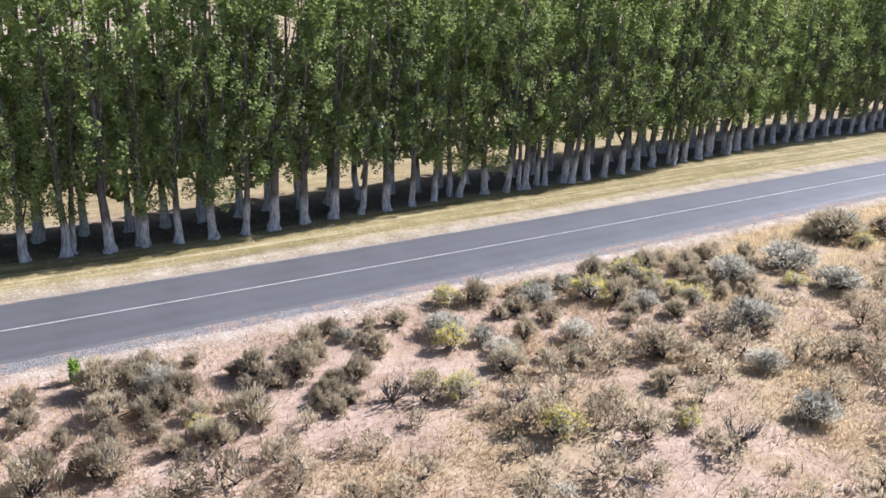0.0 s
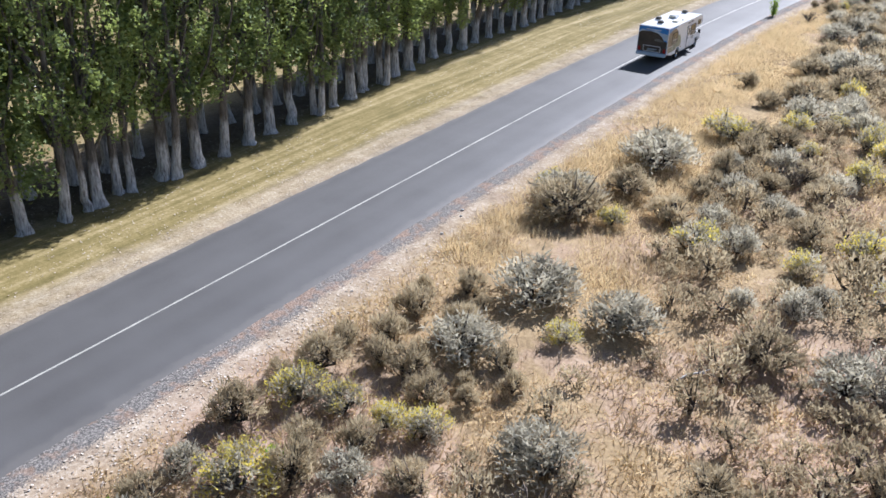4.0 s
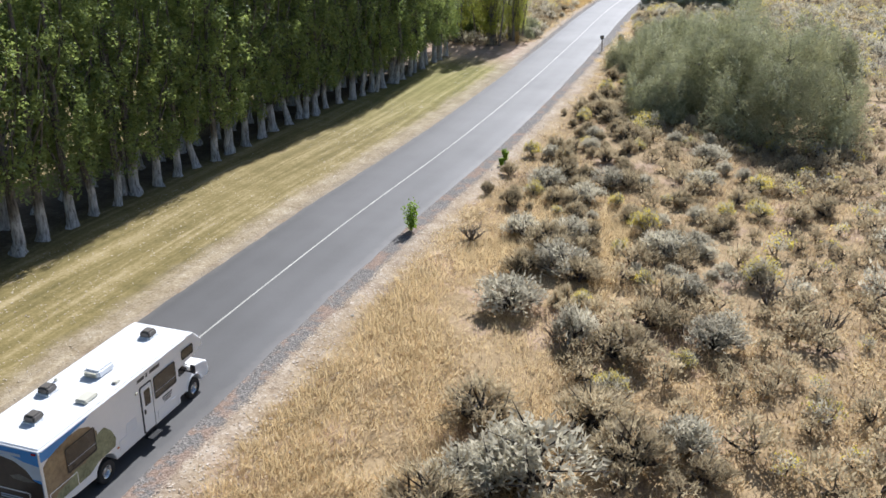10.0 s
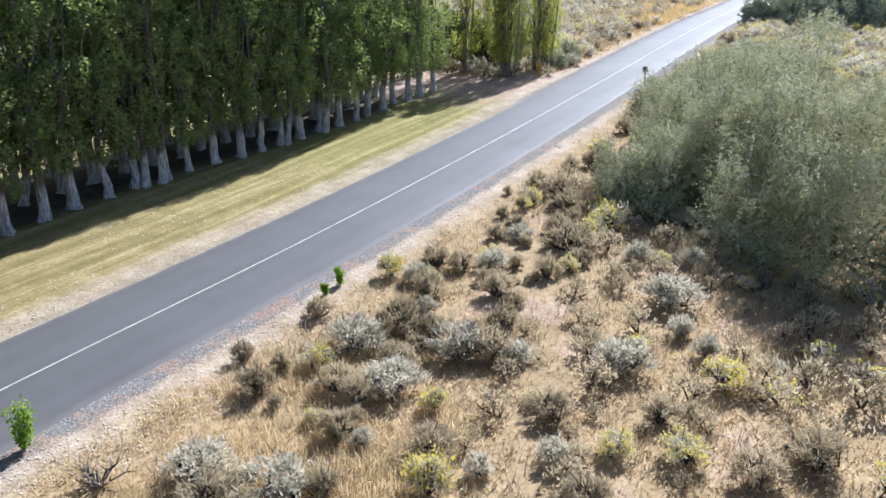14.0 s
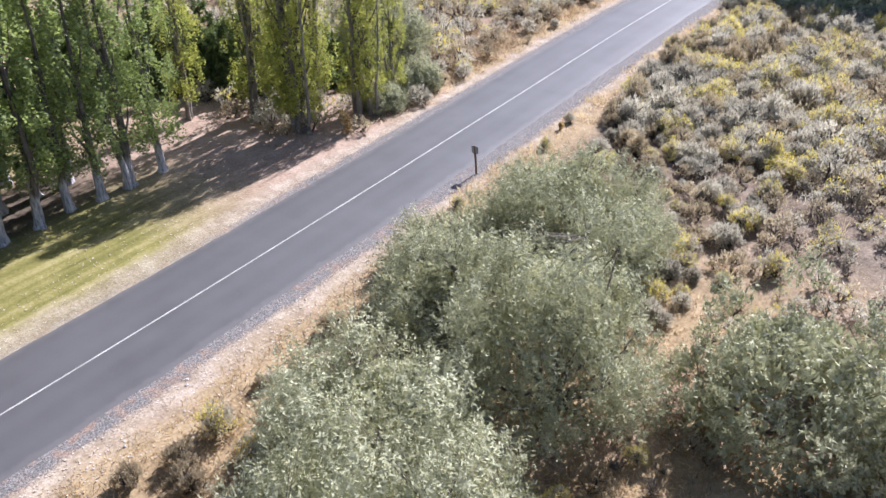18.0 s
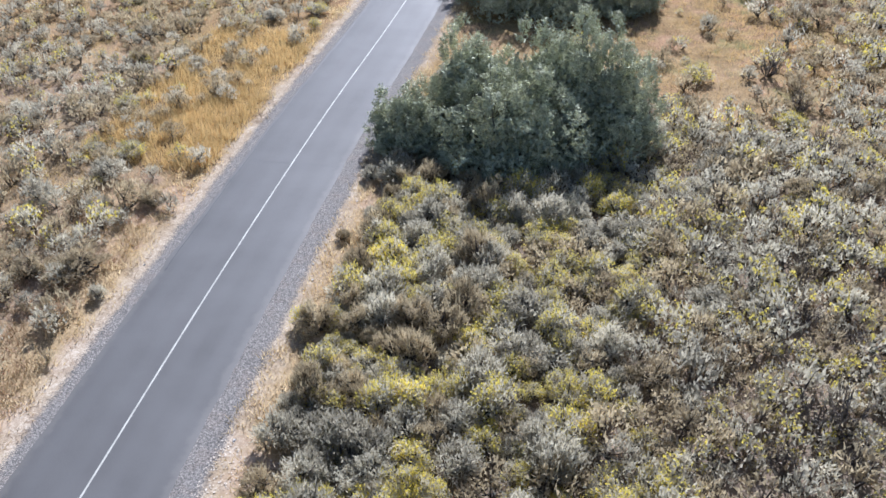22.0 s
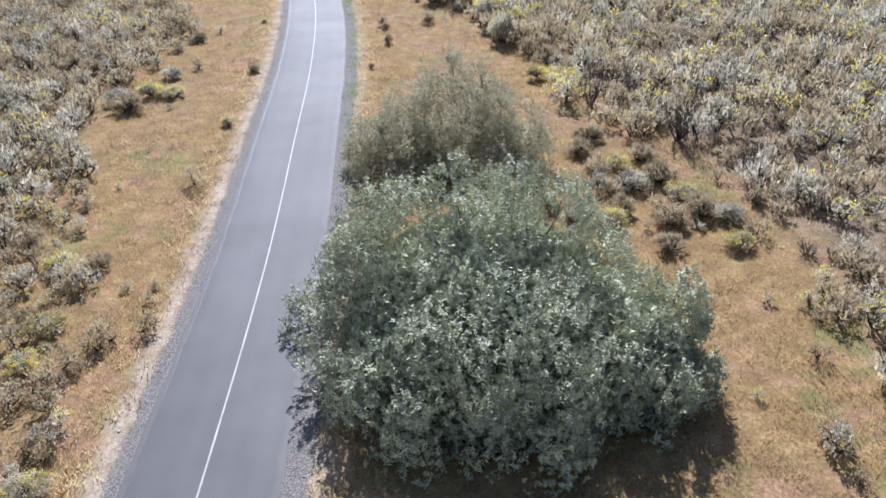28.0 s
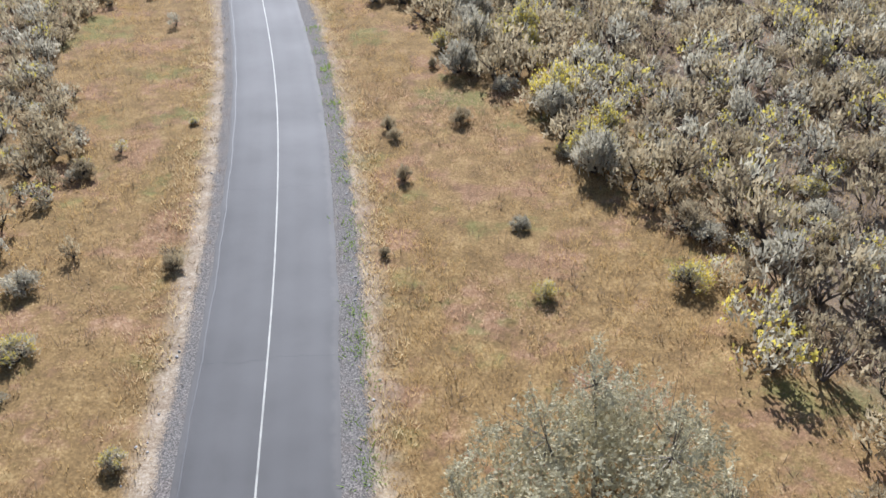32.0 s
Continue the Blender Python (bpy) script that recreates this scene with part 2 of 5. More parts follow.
    # pale gravel and leaf litter along the edges of the road
    litter = ramp(nt, calc(nt, "ADD", calc(nt, "MULTIPLY", noise_of(nt, p, 9, 4, 0.8), 0.6), calc(nt, "MULTIPLY", mid, 0.4)), [(0.38, (0.20, 0.145, 0.10)), (0.50, (0.39, 0.31, 0.225)), (0.60, (0.58, 0.50, 0.40))])
    near = calc(nt, "SUBTRACT", 1.0, band(nt, dw, 4.6, 6.6))
    right = calc(nt, "MULTIPLY", near, band(nt, d, 2.0, 3.0))
    colour = mix(nt, calc(nt, "MULTIPLY", right, 0.85), colour, litter)
    left = calc(nt, "MULTIPLY", band(nt, calc(nt, "ADD", d, calc(nt, "MULTIPLY", wob, 0.5)), -5.9, -4.6), calc(nt, "SUBTRACT", 1.0, band(nt, d, -3.0, -2.0)))
    left = calc(nt, "MULTIPLY", left, calc(nt, "SUBTRACT", 1.0, calc(nt, "MULTIPLY", lawn, 0.25)))
    colour = mix(nt, calc(nt, "MULTIPLY", left, 0.85), colour, litter)
    grain = noise_of(nt, p, 14, 3, 0.8)
    gravel = ramp(nt, grain, [(0.36, (0.075, 0.07, 0.066)), (0.50, (0.17, 0.157, 0.143)), (0.66, (0.40, 0.36, 0.32))])
    ab = calc(nt, "ADD", calc(nt, "ADD", calc(nt, "ABSOLUTE", d), calc(nt, "MULTIPLY", wob, 0.25)), calc(nt, "MULTIPLY", calc(nt, "SUBTRACT", grain, 0.5), 1.6))
    # the worn shoulder on the right is broader further on, and stained by red dust before
    later = band(nt, s, -112, -85)
    stain = calc(nt, "MULTIPLY", band(nt, noise_of(nt, p, 0.7, 4, 0.7), 0.48, 0.60), calc(nt, "SUBTRACT", 0.7, calc(nt, "MULTIPLY", later, 0.6)))
    gravel = mix(nt, stain, gravel, ramp(nt, grain, [(0.38, (0.17, 0.105, 0.07)), (0.62, (0.42, 0.29, 0.21))]))
    broad = calc(nt, "ADD", calc(nt, "MULTIPLY", calc(nt, "ADD", 0.45, calc(nt, "MULTIPLY", later, 0.1)), band(nt, d, 2, 3)), calc(nt, "MULTIPLY", later, 0.25))
    rim = calc(nt, "SUBTRACT", 1.0, band(nt, calc(nt, "SUBTRACT", ab, broad), 3.8, 4.2))
    colour = mix(nt, calc(nt, "MULTIPLY", rim, calc(nt, "SUBTRACT", 1.0, calc(nt, "MULTIPLY", lawn, 0.8))), colour, gravel)
    wires(nt, colour, bsdf.inputs["Base Color"])
    bsdf.inputs["Roughness"].default_value = 0.95
    bsdf.inputs["Specular IOR Level"].default_value = 0.15
    bump(nt, bsdf, calc(nt, "ADD", mid, calc(nt, "MULTIPLY", fine, 0.5)), 0.4, 0.07)


def node_vec(nt, a, b, ka, kb):
    c = nt.nodes.new("ShaderNodeCombineXYZ")
    wires(nt, calc(nt, "MULTIPLY", a, ka), c.inputs[0])
    wires(nt, calc(nt, "MULTIPLY", b, kb), c.inputs[1])
    return c.outputs[0]


def bark_build(nt, bsdf):
    p = spot(nt)
    z = nt.nodes.new("ShaderNodeSeparateXYZ")
    wires(nt, p, z.inputs[0])
    streak = nt.nodes.new("ShaderNodeMapping")
    streak.inputs["Scale"].default_value = (9, 9, 1.6)
    wires(nt, p, streak.inputs["Vector"])
    g = noise_of(nt, streak.outputs[0], 1.0, 5, 0.7)
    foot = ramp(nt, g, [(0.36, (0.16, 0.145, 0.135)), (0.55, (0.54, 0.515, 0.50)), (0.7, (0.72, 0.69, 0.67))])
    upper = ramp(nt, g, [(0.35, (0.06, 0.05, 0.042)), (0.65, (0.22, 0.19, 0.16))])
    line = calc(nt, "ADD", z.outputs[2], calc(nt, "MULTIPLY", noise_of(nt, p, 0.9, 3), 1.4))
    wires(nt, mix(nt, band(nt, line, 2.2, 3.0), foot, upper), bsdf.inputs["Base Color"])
    bsdf.inputs["Roughness"].default_value = 0.9
    bump(nt, bsdf, g, 0.7, 0.03)


ASPHALT = material("asphalt", asphalt_build)
GROUND = material("ground", ground_build)
LINE = material("road_paint", two_tone((0.26, 0.25, 0.22), (0.58, 0.56, 0.49), 0.8, 30, 0.7, 0.1))
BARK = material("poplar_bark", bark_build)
DARK_BARK = material("dark_bark", two_tone((0.05, 0.04, 0.03), (0.15, 0.12, 0.09), 2.0, 18, 0.9, 0.6, 0.02))
POPLAR = material("poplar_leaves", leafy((0.052, 0.084, 0.058), (0.40, 0.47, 0.17), 0.55, 1.6, 0.44, 0.6, (0.50, 0.58, 0.10), 0.12, tree=0.26))
POPLAR_YOUNG = material("young_poplar_leaves", leafy((0.17, 0.21, 0.05), (0.56, 0.56, 0.14), 0.5, 3, 0.50, 0.55, (0.66, 0.65, 0.12), 0.2))
SAGE = material("sagebrush_leaves", leafy((0.165, 0.130, 0.087), (0.64, 0.54, 0.37), 0.45, 5, 0.47, 0.85, (0.58, 0.47, 0.265), 0.15, clump=0.34))
SAGE_GREY = material("grey_brush_leaves", leafy((0.20, 0.182, 0.142), (0.74, 0.685, 0.54), 0.45, 5, 0.47, 0.85, (0.61, 0.55, 0.40), 0.15, clump=0.34))
YELLOW = material("yellow_blossom", leafy((0.50, 0.43, 0.16), (0.90, 0.76, 0.15), 0.5, 6, 0.45, 0.8, (0.80, 0.66, 0.10), 0.2, clump=0.4))
TWIG = material("twigs", two_tone((0.035, 0.028, 0.024), (0.12, 0.098, 0.082), 2.0, 20, 0.9, 0))
DEAD_TWIG = material("dead_twigs", two_tone((0.075, 0.058, 0.046), (0.26, 0.215, 0.175), 1.5, 15, 0.9, 0))
PALE_TWIG = material("pale_twigs", two_tone((0.10, 0.085, 0.07), (0.34, 0.30, 0.25), 1.0, 12, 0.9, 0))
OLIVE_PALE = material("pale_olive_leaves", leafy((0.14, 0.148, 0.086), (0.72, 0.70, 0.45), 0.6, 1.2, 0.23, 0.7, (0.53, 0.54, 0.25), 0.15))
OLIVE_LACY = material("silver_olive_leaves", leafy((0.17, 0.158, 0.10), (0.76, 0.69, 0.47), 0.6, 1.2, 0.30, 0.7, (0.58, 0.52, 0.33), 0.15))
OLIVE = material("olive_leaves", leafy((0.115, 0.135, 0.085), (0.77, 0.765, 0.53), 0.6, 1.2, 0.07, 0.6, (0.54, 0.55, 0.28), 0.17))
DRY_GRASS = material("dry_grass", leafy((0.40, 0.305, 0.175), (0.74, 0.60, 0.38), 0.3, 2, 0.68, 0.85, (0.70, 0.54, 0.28), 0.2, ((0.14, 0.55, (0.22, 0.165, 0.105), (0.54, 0.44, 0.31)),)))
RUST_GRASS = material("rust_grass", leafy((0.20, 0.128, 0.050), (0.74, 0.53, 0.25), 0.2, 1.1, 0.62, 0.85, (0.66, 0.45, 0.18), 0.13, (
    (0.09, 0.545, (0.16, 0.155, 0.055), (0.50, 0.45, 0.20)), (0.10, 0.505, (0.28, 0.175, 0.125), (0.72, 0.52, 0.39)), (0.22, 0.60, (0.22, 0.17, 0.15), (0.46, 0.39, 0.35)))))
FORB = material("dry_forbs", leafy((0.13, 0.095, 0.065), (0.44, 0.34, 0.23), 0.4, 5, 0.35, 0.85, (0.42, 0.31, 0.18), 0.3))
GREEN_WEED = material("green_leaves", leafy((0.12, 0.22, 0.02), (0.34, 0.50, 0.07), 0.8, 8, 0.4, 0.6, (0.40, 0.50, 0.05)))
HEDGE = material("hedge_leaves", leafy((0.06, 0.085, 0.03), (0.20, 0.25, 0.10), 0.4, 6, 0.3))
GOLD_WEED = material("golden_weeds", leafy((0.44, 0.31, 0.14), (0.82, 0.63, 0.32), 0.3, 6, 0.45, 0.8, (0.65, 0.46, 0.18)))
PINK_WEED = material("reddish_weeds", leafy((0.26, 0.14, 0.09), (0.50, 0.33, 0.23), 0.4, 6, 0.25, 0.8))
GREY_POST = material("weathered_post", two_tone((0.10, 0.07, 0.05), (0.24, 0.17, 0.12), 3, 30, 0.85, 0.3))
STEEL = material("galvanised_steel", two_tone((0.30, 0.30, 0.31), (0.44, 0.44, 0.45), 3, 40, 0.5, 0.1))
STONE = material("pale_stone", two_tone((0.30, 0.28, 0.26), (0.60, 0.57, 0.53), 4, 30, 0.9, 0.4))
TAR = material("crack_filler", two_tone((0.03, 0.03, 0.033), (0.06, 0.06, 0.062), 2, 30, 0.6, 0.1))
WHITE = material("white_gelcoat", two_tone((0.78, 0.79, 0.80), (0.84, 0.84, 0.84), 0.5, 5, 0.28, 0))


# ---- building ----
def mesh_of(name, verts, faces, mats, index=None, smooth_faces=False):
    """A mesh from arrays: faces all of one size."""
    me = bpy.data.meshes.new(name)
    verts, faces = np.asarray(verts, np.float32), np.asarray(faces, np.int32)
    n, k = faces.shape
    me.vertices.add(len(verts))
    me.vertices.foreach_set("co", verts.ravel())
    me.loops.add(n * k)
    me.loops.foreach_set("vertex_index", faces.ravel())
    me.polygons.add(n)
    me.polygons.foreach_set("loop_start", np.arange(0, n * k, k, dtype=np.int32))
    for m in mats:
        me.materials.append(m)
    if index is not None:
        me.polygons.foreach_set("material_index", np.asarray(index, np.int32))
    if smooth_faces:
        me.polygons.foreach_set("use_smooth", np.ones(n, bool))
    me.update(calc_edges=True)
    me.validate()
    return me


def floats(me, name, values):
    me.attributes.new(name, "FLOAT", "POINT").data.foreach_set("value", np.asarray(values, np.float32))


def part(name, bm, mat, parent, label=""):
    me = bpy.data.meshes.new(name)
    bm.to_mesh(me)
    bm.free()
    me.materials.append(mat)
    ob = new(name, me)
    ob.parent = parent
    if label:
        ob["label"] = label
    return ob


def empty(name, m, label, category, group=""):
    ob = new(name)
    ob.matrix_world = m
    ob.empty_display_size = 0.2
    return tagged(ob, label, category, group)


def structure(name, me, label, category=""):
    return tagged(new(name, me), label, category or name, kind="structure")


# ---- ground and road ----
def strip(ys, offs, height):
    """A sheet along the road: rows at ys, columns at offsets from its centre line."""
    Y, D = np.meshgrid(np.asarray(ys, float), np.asarray(offs, float), indexing="ij")
    X = road_x(Y) + D
    Z = height(Y, D) if callable(height) else np.full_like(Y, height)
    v = np.stack([X, Y, Z], -1).reshape(-1, 3)
    r, c = Y.shape
    i = (np.arange(r - 1)[:, None] * c + np.arange(c - 1)).ravel()
    f = np.stack([i, i + 1, i + c + 1, i + c], 1)
    return v, f, Y.ravel(), D.ravel()


def rise(Y, D):
    """Gentle unevenness of the ground, none under the road."""
    a = np.clip((np.abs(D) - 4.5) / 6, 0, 1)
    return -0.05 + a * (0.10 * np.sin(Y * 0.21 + D * 0.13) * np.sin(D * 0.31 + 1) + 0.06 * np.sin(Y * 0.57 + 2) * np.sin(D * 0.83))


rows_y = np.r_[-2500, -1200, -700, -450, np.arange(-340, 180, 2.0), 200, 240, 300, 420, 700, 1200, 2500]
cols_d = np.r_[-2500, -1000, -400, -200, -120, -90, np.arange(-70, -20, 2.5), np.arange(-20, 20, 1.0), np.arange(20, 72, 2.5), 90, 120, 200, 400, 1000, 2500]
v, f, Y, D = strip(rows_y, cols_d, rise)
me = mesh_of("ground", v, f, [GROUND], smooth_faces=True)
floats(me, "off", D)
floats(me, "along", Y)
lawn = np.clip((-101 - Y) / 9, 0, 1) * np.clip((-2.5 - D) / 1.0, 0, 1) * np.clip((D + road_x(Y) - smooth(TREELINE, Y) + 2.5) / 2.0, 0, 1)
floats(me, "lawn", lawn)
behind = smooth(TREELINE, Y) - D - road_x(Y)
me.attributes["lawn"].data.foreach_set("value", np.maximum(lawn, 0.75 * np.clip((-104 - Y) / 6, 0, 1) * np.clip((behind - 5) / 3, 0, 1) * np.clip((70 - behind) / 10, 0, 1)).astype(np.float32))
floats(me, "grove", np.clip((-105 - Y) / 5, 0, 1) * np.clip((behind + 0.8) / 2.0, 0, 1) * np.clip((7.5 - behind) / 3, 0, 1))
floats(me, "scrub", np.clip((95 - np.abs(D)) / 20, 0, 1) * (np.clip((Y + 96) / 10, 0, 1) * np.clip((-30 - Y) / 10, 0, 1) * np.clip((np.abs(D) - 7.0) / 2.5, 0, 1) * np.where(D < 0, 0.45, 1.0)
       + np.clip((Y + 12) / 20, 0, 1) * (np.clip((D - np.interp(Y, (0, 20, 30), (33, 31, 25))) / 5, 0, 1) + 0.6 * np.clip((-D - 17) / 5, 0, 1))))
floats(me, "sandy", np.clip((Y + 116) / 6, 0, 1) * np.clip((-80 - Y) / 6, 0, 1) * np.clip((-D - 3) / 2, 0, 1) * np.clip((D + 22) / 4, 0, 1))
structure("ground", me, "dry sandy ground with straw grass and a mown strip", "ground")

ys = np.arange(-340, 330, 0.5)
offs = [-HALF - 0.25, -HALF, -1.7, 0, 1.7, HALF, HALF + 0.25]
v, f, Y, D = strip(ys, offs, lambda Y, D: np.where(np.abs(D) > HALF + 0.1, -0.06, 0.0 + 0.02 * (1 - np.abs(D) / HALF)))
wear = np.convolve(np.random.default_rng(3).normal(0, 1, len(ys) * 2), (0.3, 0.4, 0.3), "same").reshape(2, -1)
for side, row in ((-1, 0), (1, 1)):
    edge = (np.sign(D) == side) & (np.abs(D) > HALF - 0.1)
    v[edge, 0] += 0.045 * np.interp(Y[edge], ys, wear[row])
me = mesh_of("road", v, f, [ASPHALT], smooth_faces=True)
floats(me, "off", D)
structure("road", me, "grey asphalt two-lane road with worn dusty edges", "road")
ys = np.arange(-340, 330, 1.0)
v, f, Y, D = strip(ys, [-0.045, 0.045], 0.026)
structure("road_marking", mesh_of("road_marking", v, f, [LINE]), "thin worn white centre line on asphalt", "road marking")


# ---- plants ----
def rng(seed):
    return np.random.default_rng(seed)


def tube(points, radii, sides=5):
    """A tapered tube as quads."""
    pts = np.asarray(points, float)
    k = len(pts)
    t = np.gradient(pts, axis=0)
    t /= np.linalg.norm(t, axis=1, keepdims=True) + 1e-9
    a = np.cross(t, np.where(np.abs(t[:, 2:3]) > 0.8, (1.0, 0, 0), (0, 0, 1.0)))
    a /= np.linalg.norm(a, axis=1, keepdims=True) + 1e-9
    b = np.cross(t, a)
    ang = np.linspace(0, 2 * np.pi, sides, endpoint=False)
    v = pts[:, None] + np.asarray(radii)[:, None, None] * (np.cos(ang)[None, :, None] * a[:, None] + np.sin(ang)[None, :, None] * b[:, None])
    i = np.arange(k - 1)[:, None] * sides + np.arange(sides)
    j = np.arange(k - 1)[:, None] * sides + (np.arange(sides) + 1) % sides
    f = np.stack([i, j, j + sides, i + sides], -1).reshape(-1, 4)
    return v.reshape(-1, 3), f


def thirds(v, f):
    """Quads as triangles."""
    return v, np.concatenate([f[:, [0, 1, 2]], f[:, [0, 2, 3]]])


def blades(r, centres, size, out):
    """One broad three-cornered leaf at each centre, more or less facing out."""
    n = len(centres)
    face = out + r.normal(0, 0.45, (n, 3))
    a = np.cross(face, r.normal(size=(n, 3)))
    a /= np.linalg.norm(a, axis=1, keepdims=True) + 1e-9
    b = np.cross(face, a)
    b /= np.linalg.norm(b, axis=1, keepdims=True) + 1e-9
    s = (np.asarray(size) * r.uniform(0.6, 1.4, n))[:, None]
    c = np.asarray(centres)
    v = np.stack([c - a * s * 0.8 - b * s * 0.75, c - a * s * 0.6 + b * s * 0.85, c + a * s * 1.1], 1)
    return v.reshape(-1, 3), np.arange(3 * n).reshape(n, 3)


def joined(pieces):
    """Pieces (verts, faces, material index) as one set of arrays."""
    vs, fs, ix, n = [], [], [], 0
    for v, f, m in pieces:
        vs.append(v)
        fs.append(f + n)
        ix.append(np.full(len(f), m))
        n += len(v)
    return np.concatenate(vs), np.concatenate(fs), np.concatenate(ix)


def poplar_trunk(seed, tall, lean=0.25):
    r = rng(seed)
    h = np.array([0, 0.25, 0.7, 1.6, 3.5, 6.5, 11, tall * 0.95])
    x = np.cumsum(r.normal(0, lean, len(h)) * np.r_[0, 0.2, 0.4, 0.5, 1, 1, 1.2, 1.2] * 0.5)
    y = np.cumsum(r.normal(0, lean, len(h)) * np.r_[0, 0.2, 0.4, 0.5, 1, 1, 1.2, 1.2] * 0.5)
    base = r.uniform(0.65, 1.15)
    rad = np.array([0.39, 0.31, 0.275, 0.25, 0.20, 0.15, 0.10, 0.02]) * base
    v, f = tube(np.stack([x, y, h - 0.08], 1), rad, 8)
    # roots swell out unevenly
    low = v[:, 2] < 0.4
    v[low, :2] *= 1 + 0.25 * np.sin(np.arctan2(v[low, 1], v[low, 0]) * 3 + seed)[:, None]
    return v, f


def poplar_crown(seed, tall, n, size, bottom=2.6, wide=2.0, limbs=14, per=34):
    """A narrow column of upright leaf plumes on steep limbs, with gaps and a ragged outline; returns material 0 for wood, 1 for leaves."""
    r = rng(seed)
    clumps = n // per
    z = bottom + (tall - bottom) * r.uniform(0, 1, clumps) ** 1.15
    u = (z - bottom) / (tall - bottom)
    shape = (0.72 + 0.28 * np.sin(np.clip(u * 3.0, 0, 1) * np.pi * 0.5)) * (1 - u**3 * 0.8)
    # plumes gather on a few sides, so that the column is ribbed from top to bottom
    a = r.integers(0, 6, clumps) * 1.047 + seed + r.normal(0, 0.2, clumps) + 0.04 * z
    rad = wide * shape * np.sqrt(r.uniform(0.06, 1.0, clumps))
    c = np.stack([rad * np.cos(a), rad * np.sin(a), z], 1)
    big = r.uniform(0.24, 0.46, clumps)
    g = r.normal(size=(clumps, per, 3))
    g /= np.linalg.norm(g, axis=2, keepdims=True)
    pts = (c[:, None] + g * (big[:, None] * r.uniform(0.55, 1.05, (clumps, per)))[..., None] * (1, 1, 2.1)).reshape(-1, 3)
    low = pts[:, 2] < bottom - 0.5
    pts[low, 2] += 1.2
    pieces = [(*blades(r, pts, np.full(len(pts), size), g.reshape(-1, 3)), 1)]
    for k in range(limbs):
        z0 = r.uniform(1.9, 9)
        b, tilt, ln = r.uniform(0, 6.28), r.uniform(0.16, 0.4), r.uniform(2.2, 5.0)
        q, w = np.array([0, 0, z0]), np.array([math.cos(b) * tilt, math.sin(b) * tilt, 1])
        pieces.append((*thirds(*tube([q, q + w * ln * (0.65, 0.65, 0.45), q + w * ln], [0.085, 0.055, 0.012], 4)), 0))
    return joined(pieces)


def needles(r, centres, way, size, long, out=None, share=0.65):
    """One three-cornered leaf at each centre, along way; with out, a share of them lies flat on the surface that faces out."""
    n = len(centres)
    a = way * 0.7 + r.normal(0, 0.7, (n, 3))
    b = np.cross(a, r.normal(size=(n, 3)))
    if out is not None:
        flat = r.uniform(size=n) < share
        face = out + r.normal(0, 0.38, (n, 3))
        a[flat] = np.cross(face, r.normal(size=(n, 3)))[flat]
        b[flat] = np.cross(face, a)[flat]
    a /= np.linalg.norm(a, axis=1, keepdims=True) + 1e-9
    b /= np.linalg.norm(b, axis=1, keepdims=True) + 1e-9
    s = (size * r.uniform(0.6, 1.4, n))[:, None]
    v = np.stack([centres - b * s * 0.5, centres + b * s * 0.5, centres + a * s * long], 1)
    return v.reshape(-1, 3), np.arange(3 * n).reshape(n, 3)


def branchwork(limbs, twigs):
    """Crooked limbs that share one root, with twigs (limb, joint, tip) growing from their joints, as one mesh."""
    vs, fs, n = [], [], 0
    for k, (points, radii) in enumerate(limbs):
        v, f = tube(points, radii, 3)
        vs.append(v)
        fs.append(np.where(f < 3, f, f + n))
        n += len(v)
    per = len(vs[0])
    for limb, joint, tip in twigs:
        ring = limb * per + joint * 3
        base = vs[limb][joint * 3:joint * 3 + 3].mean(0)
        v, f = tube([base, tip], [0.016, 0.004], 3)
        vs.append(v)
        fs.append(np.where(f < 3, f + ring, f + n))
        n += len(v)
    return thirds(np.concatenate(vs), np.concatenate(fs))


def plumes(r, roots, way, wide, long):
    """Fine upright sprigs: one slim three-cornered blade at each root along way."""
    n = len(roots)
    b = np.cross(way, r.normal(size=(n, 3)))
    b /= np.linalg.norm(b, axis=1, keepdims=True) + 1e-9
    ln = (long * r.uniform(0.6, 1.3, n))[:, None]
    w = (wide * r.uniform(0.7, 1.3, n))[:, None]
    v = np.stack([roots - b * w * 0.5, roots + b * w * 0.5, roots + way * ln], 1)
    return v.reshape(-1, 3), np.arange(3 * n).reshape(n, 3)


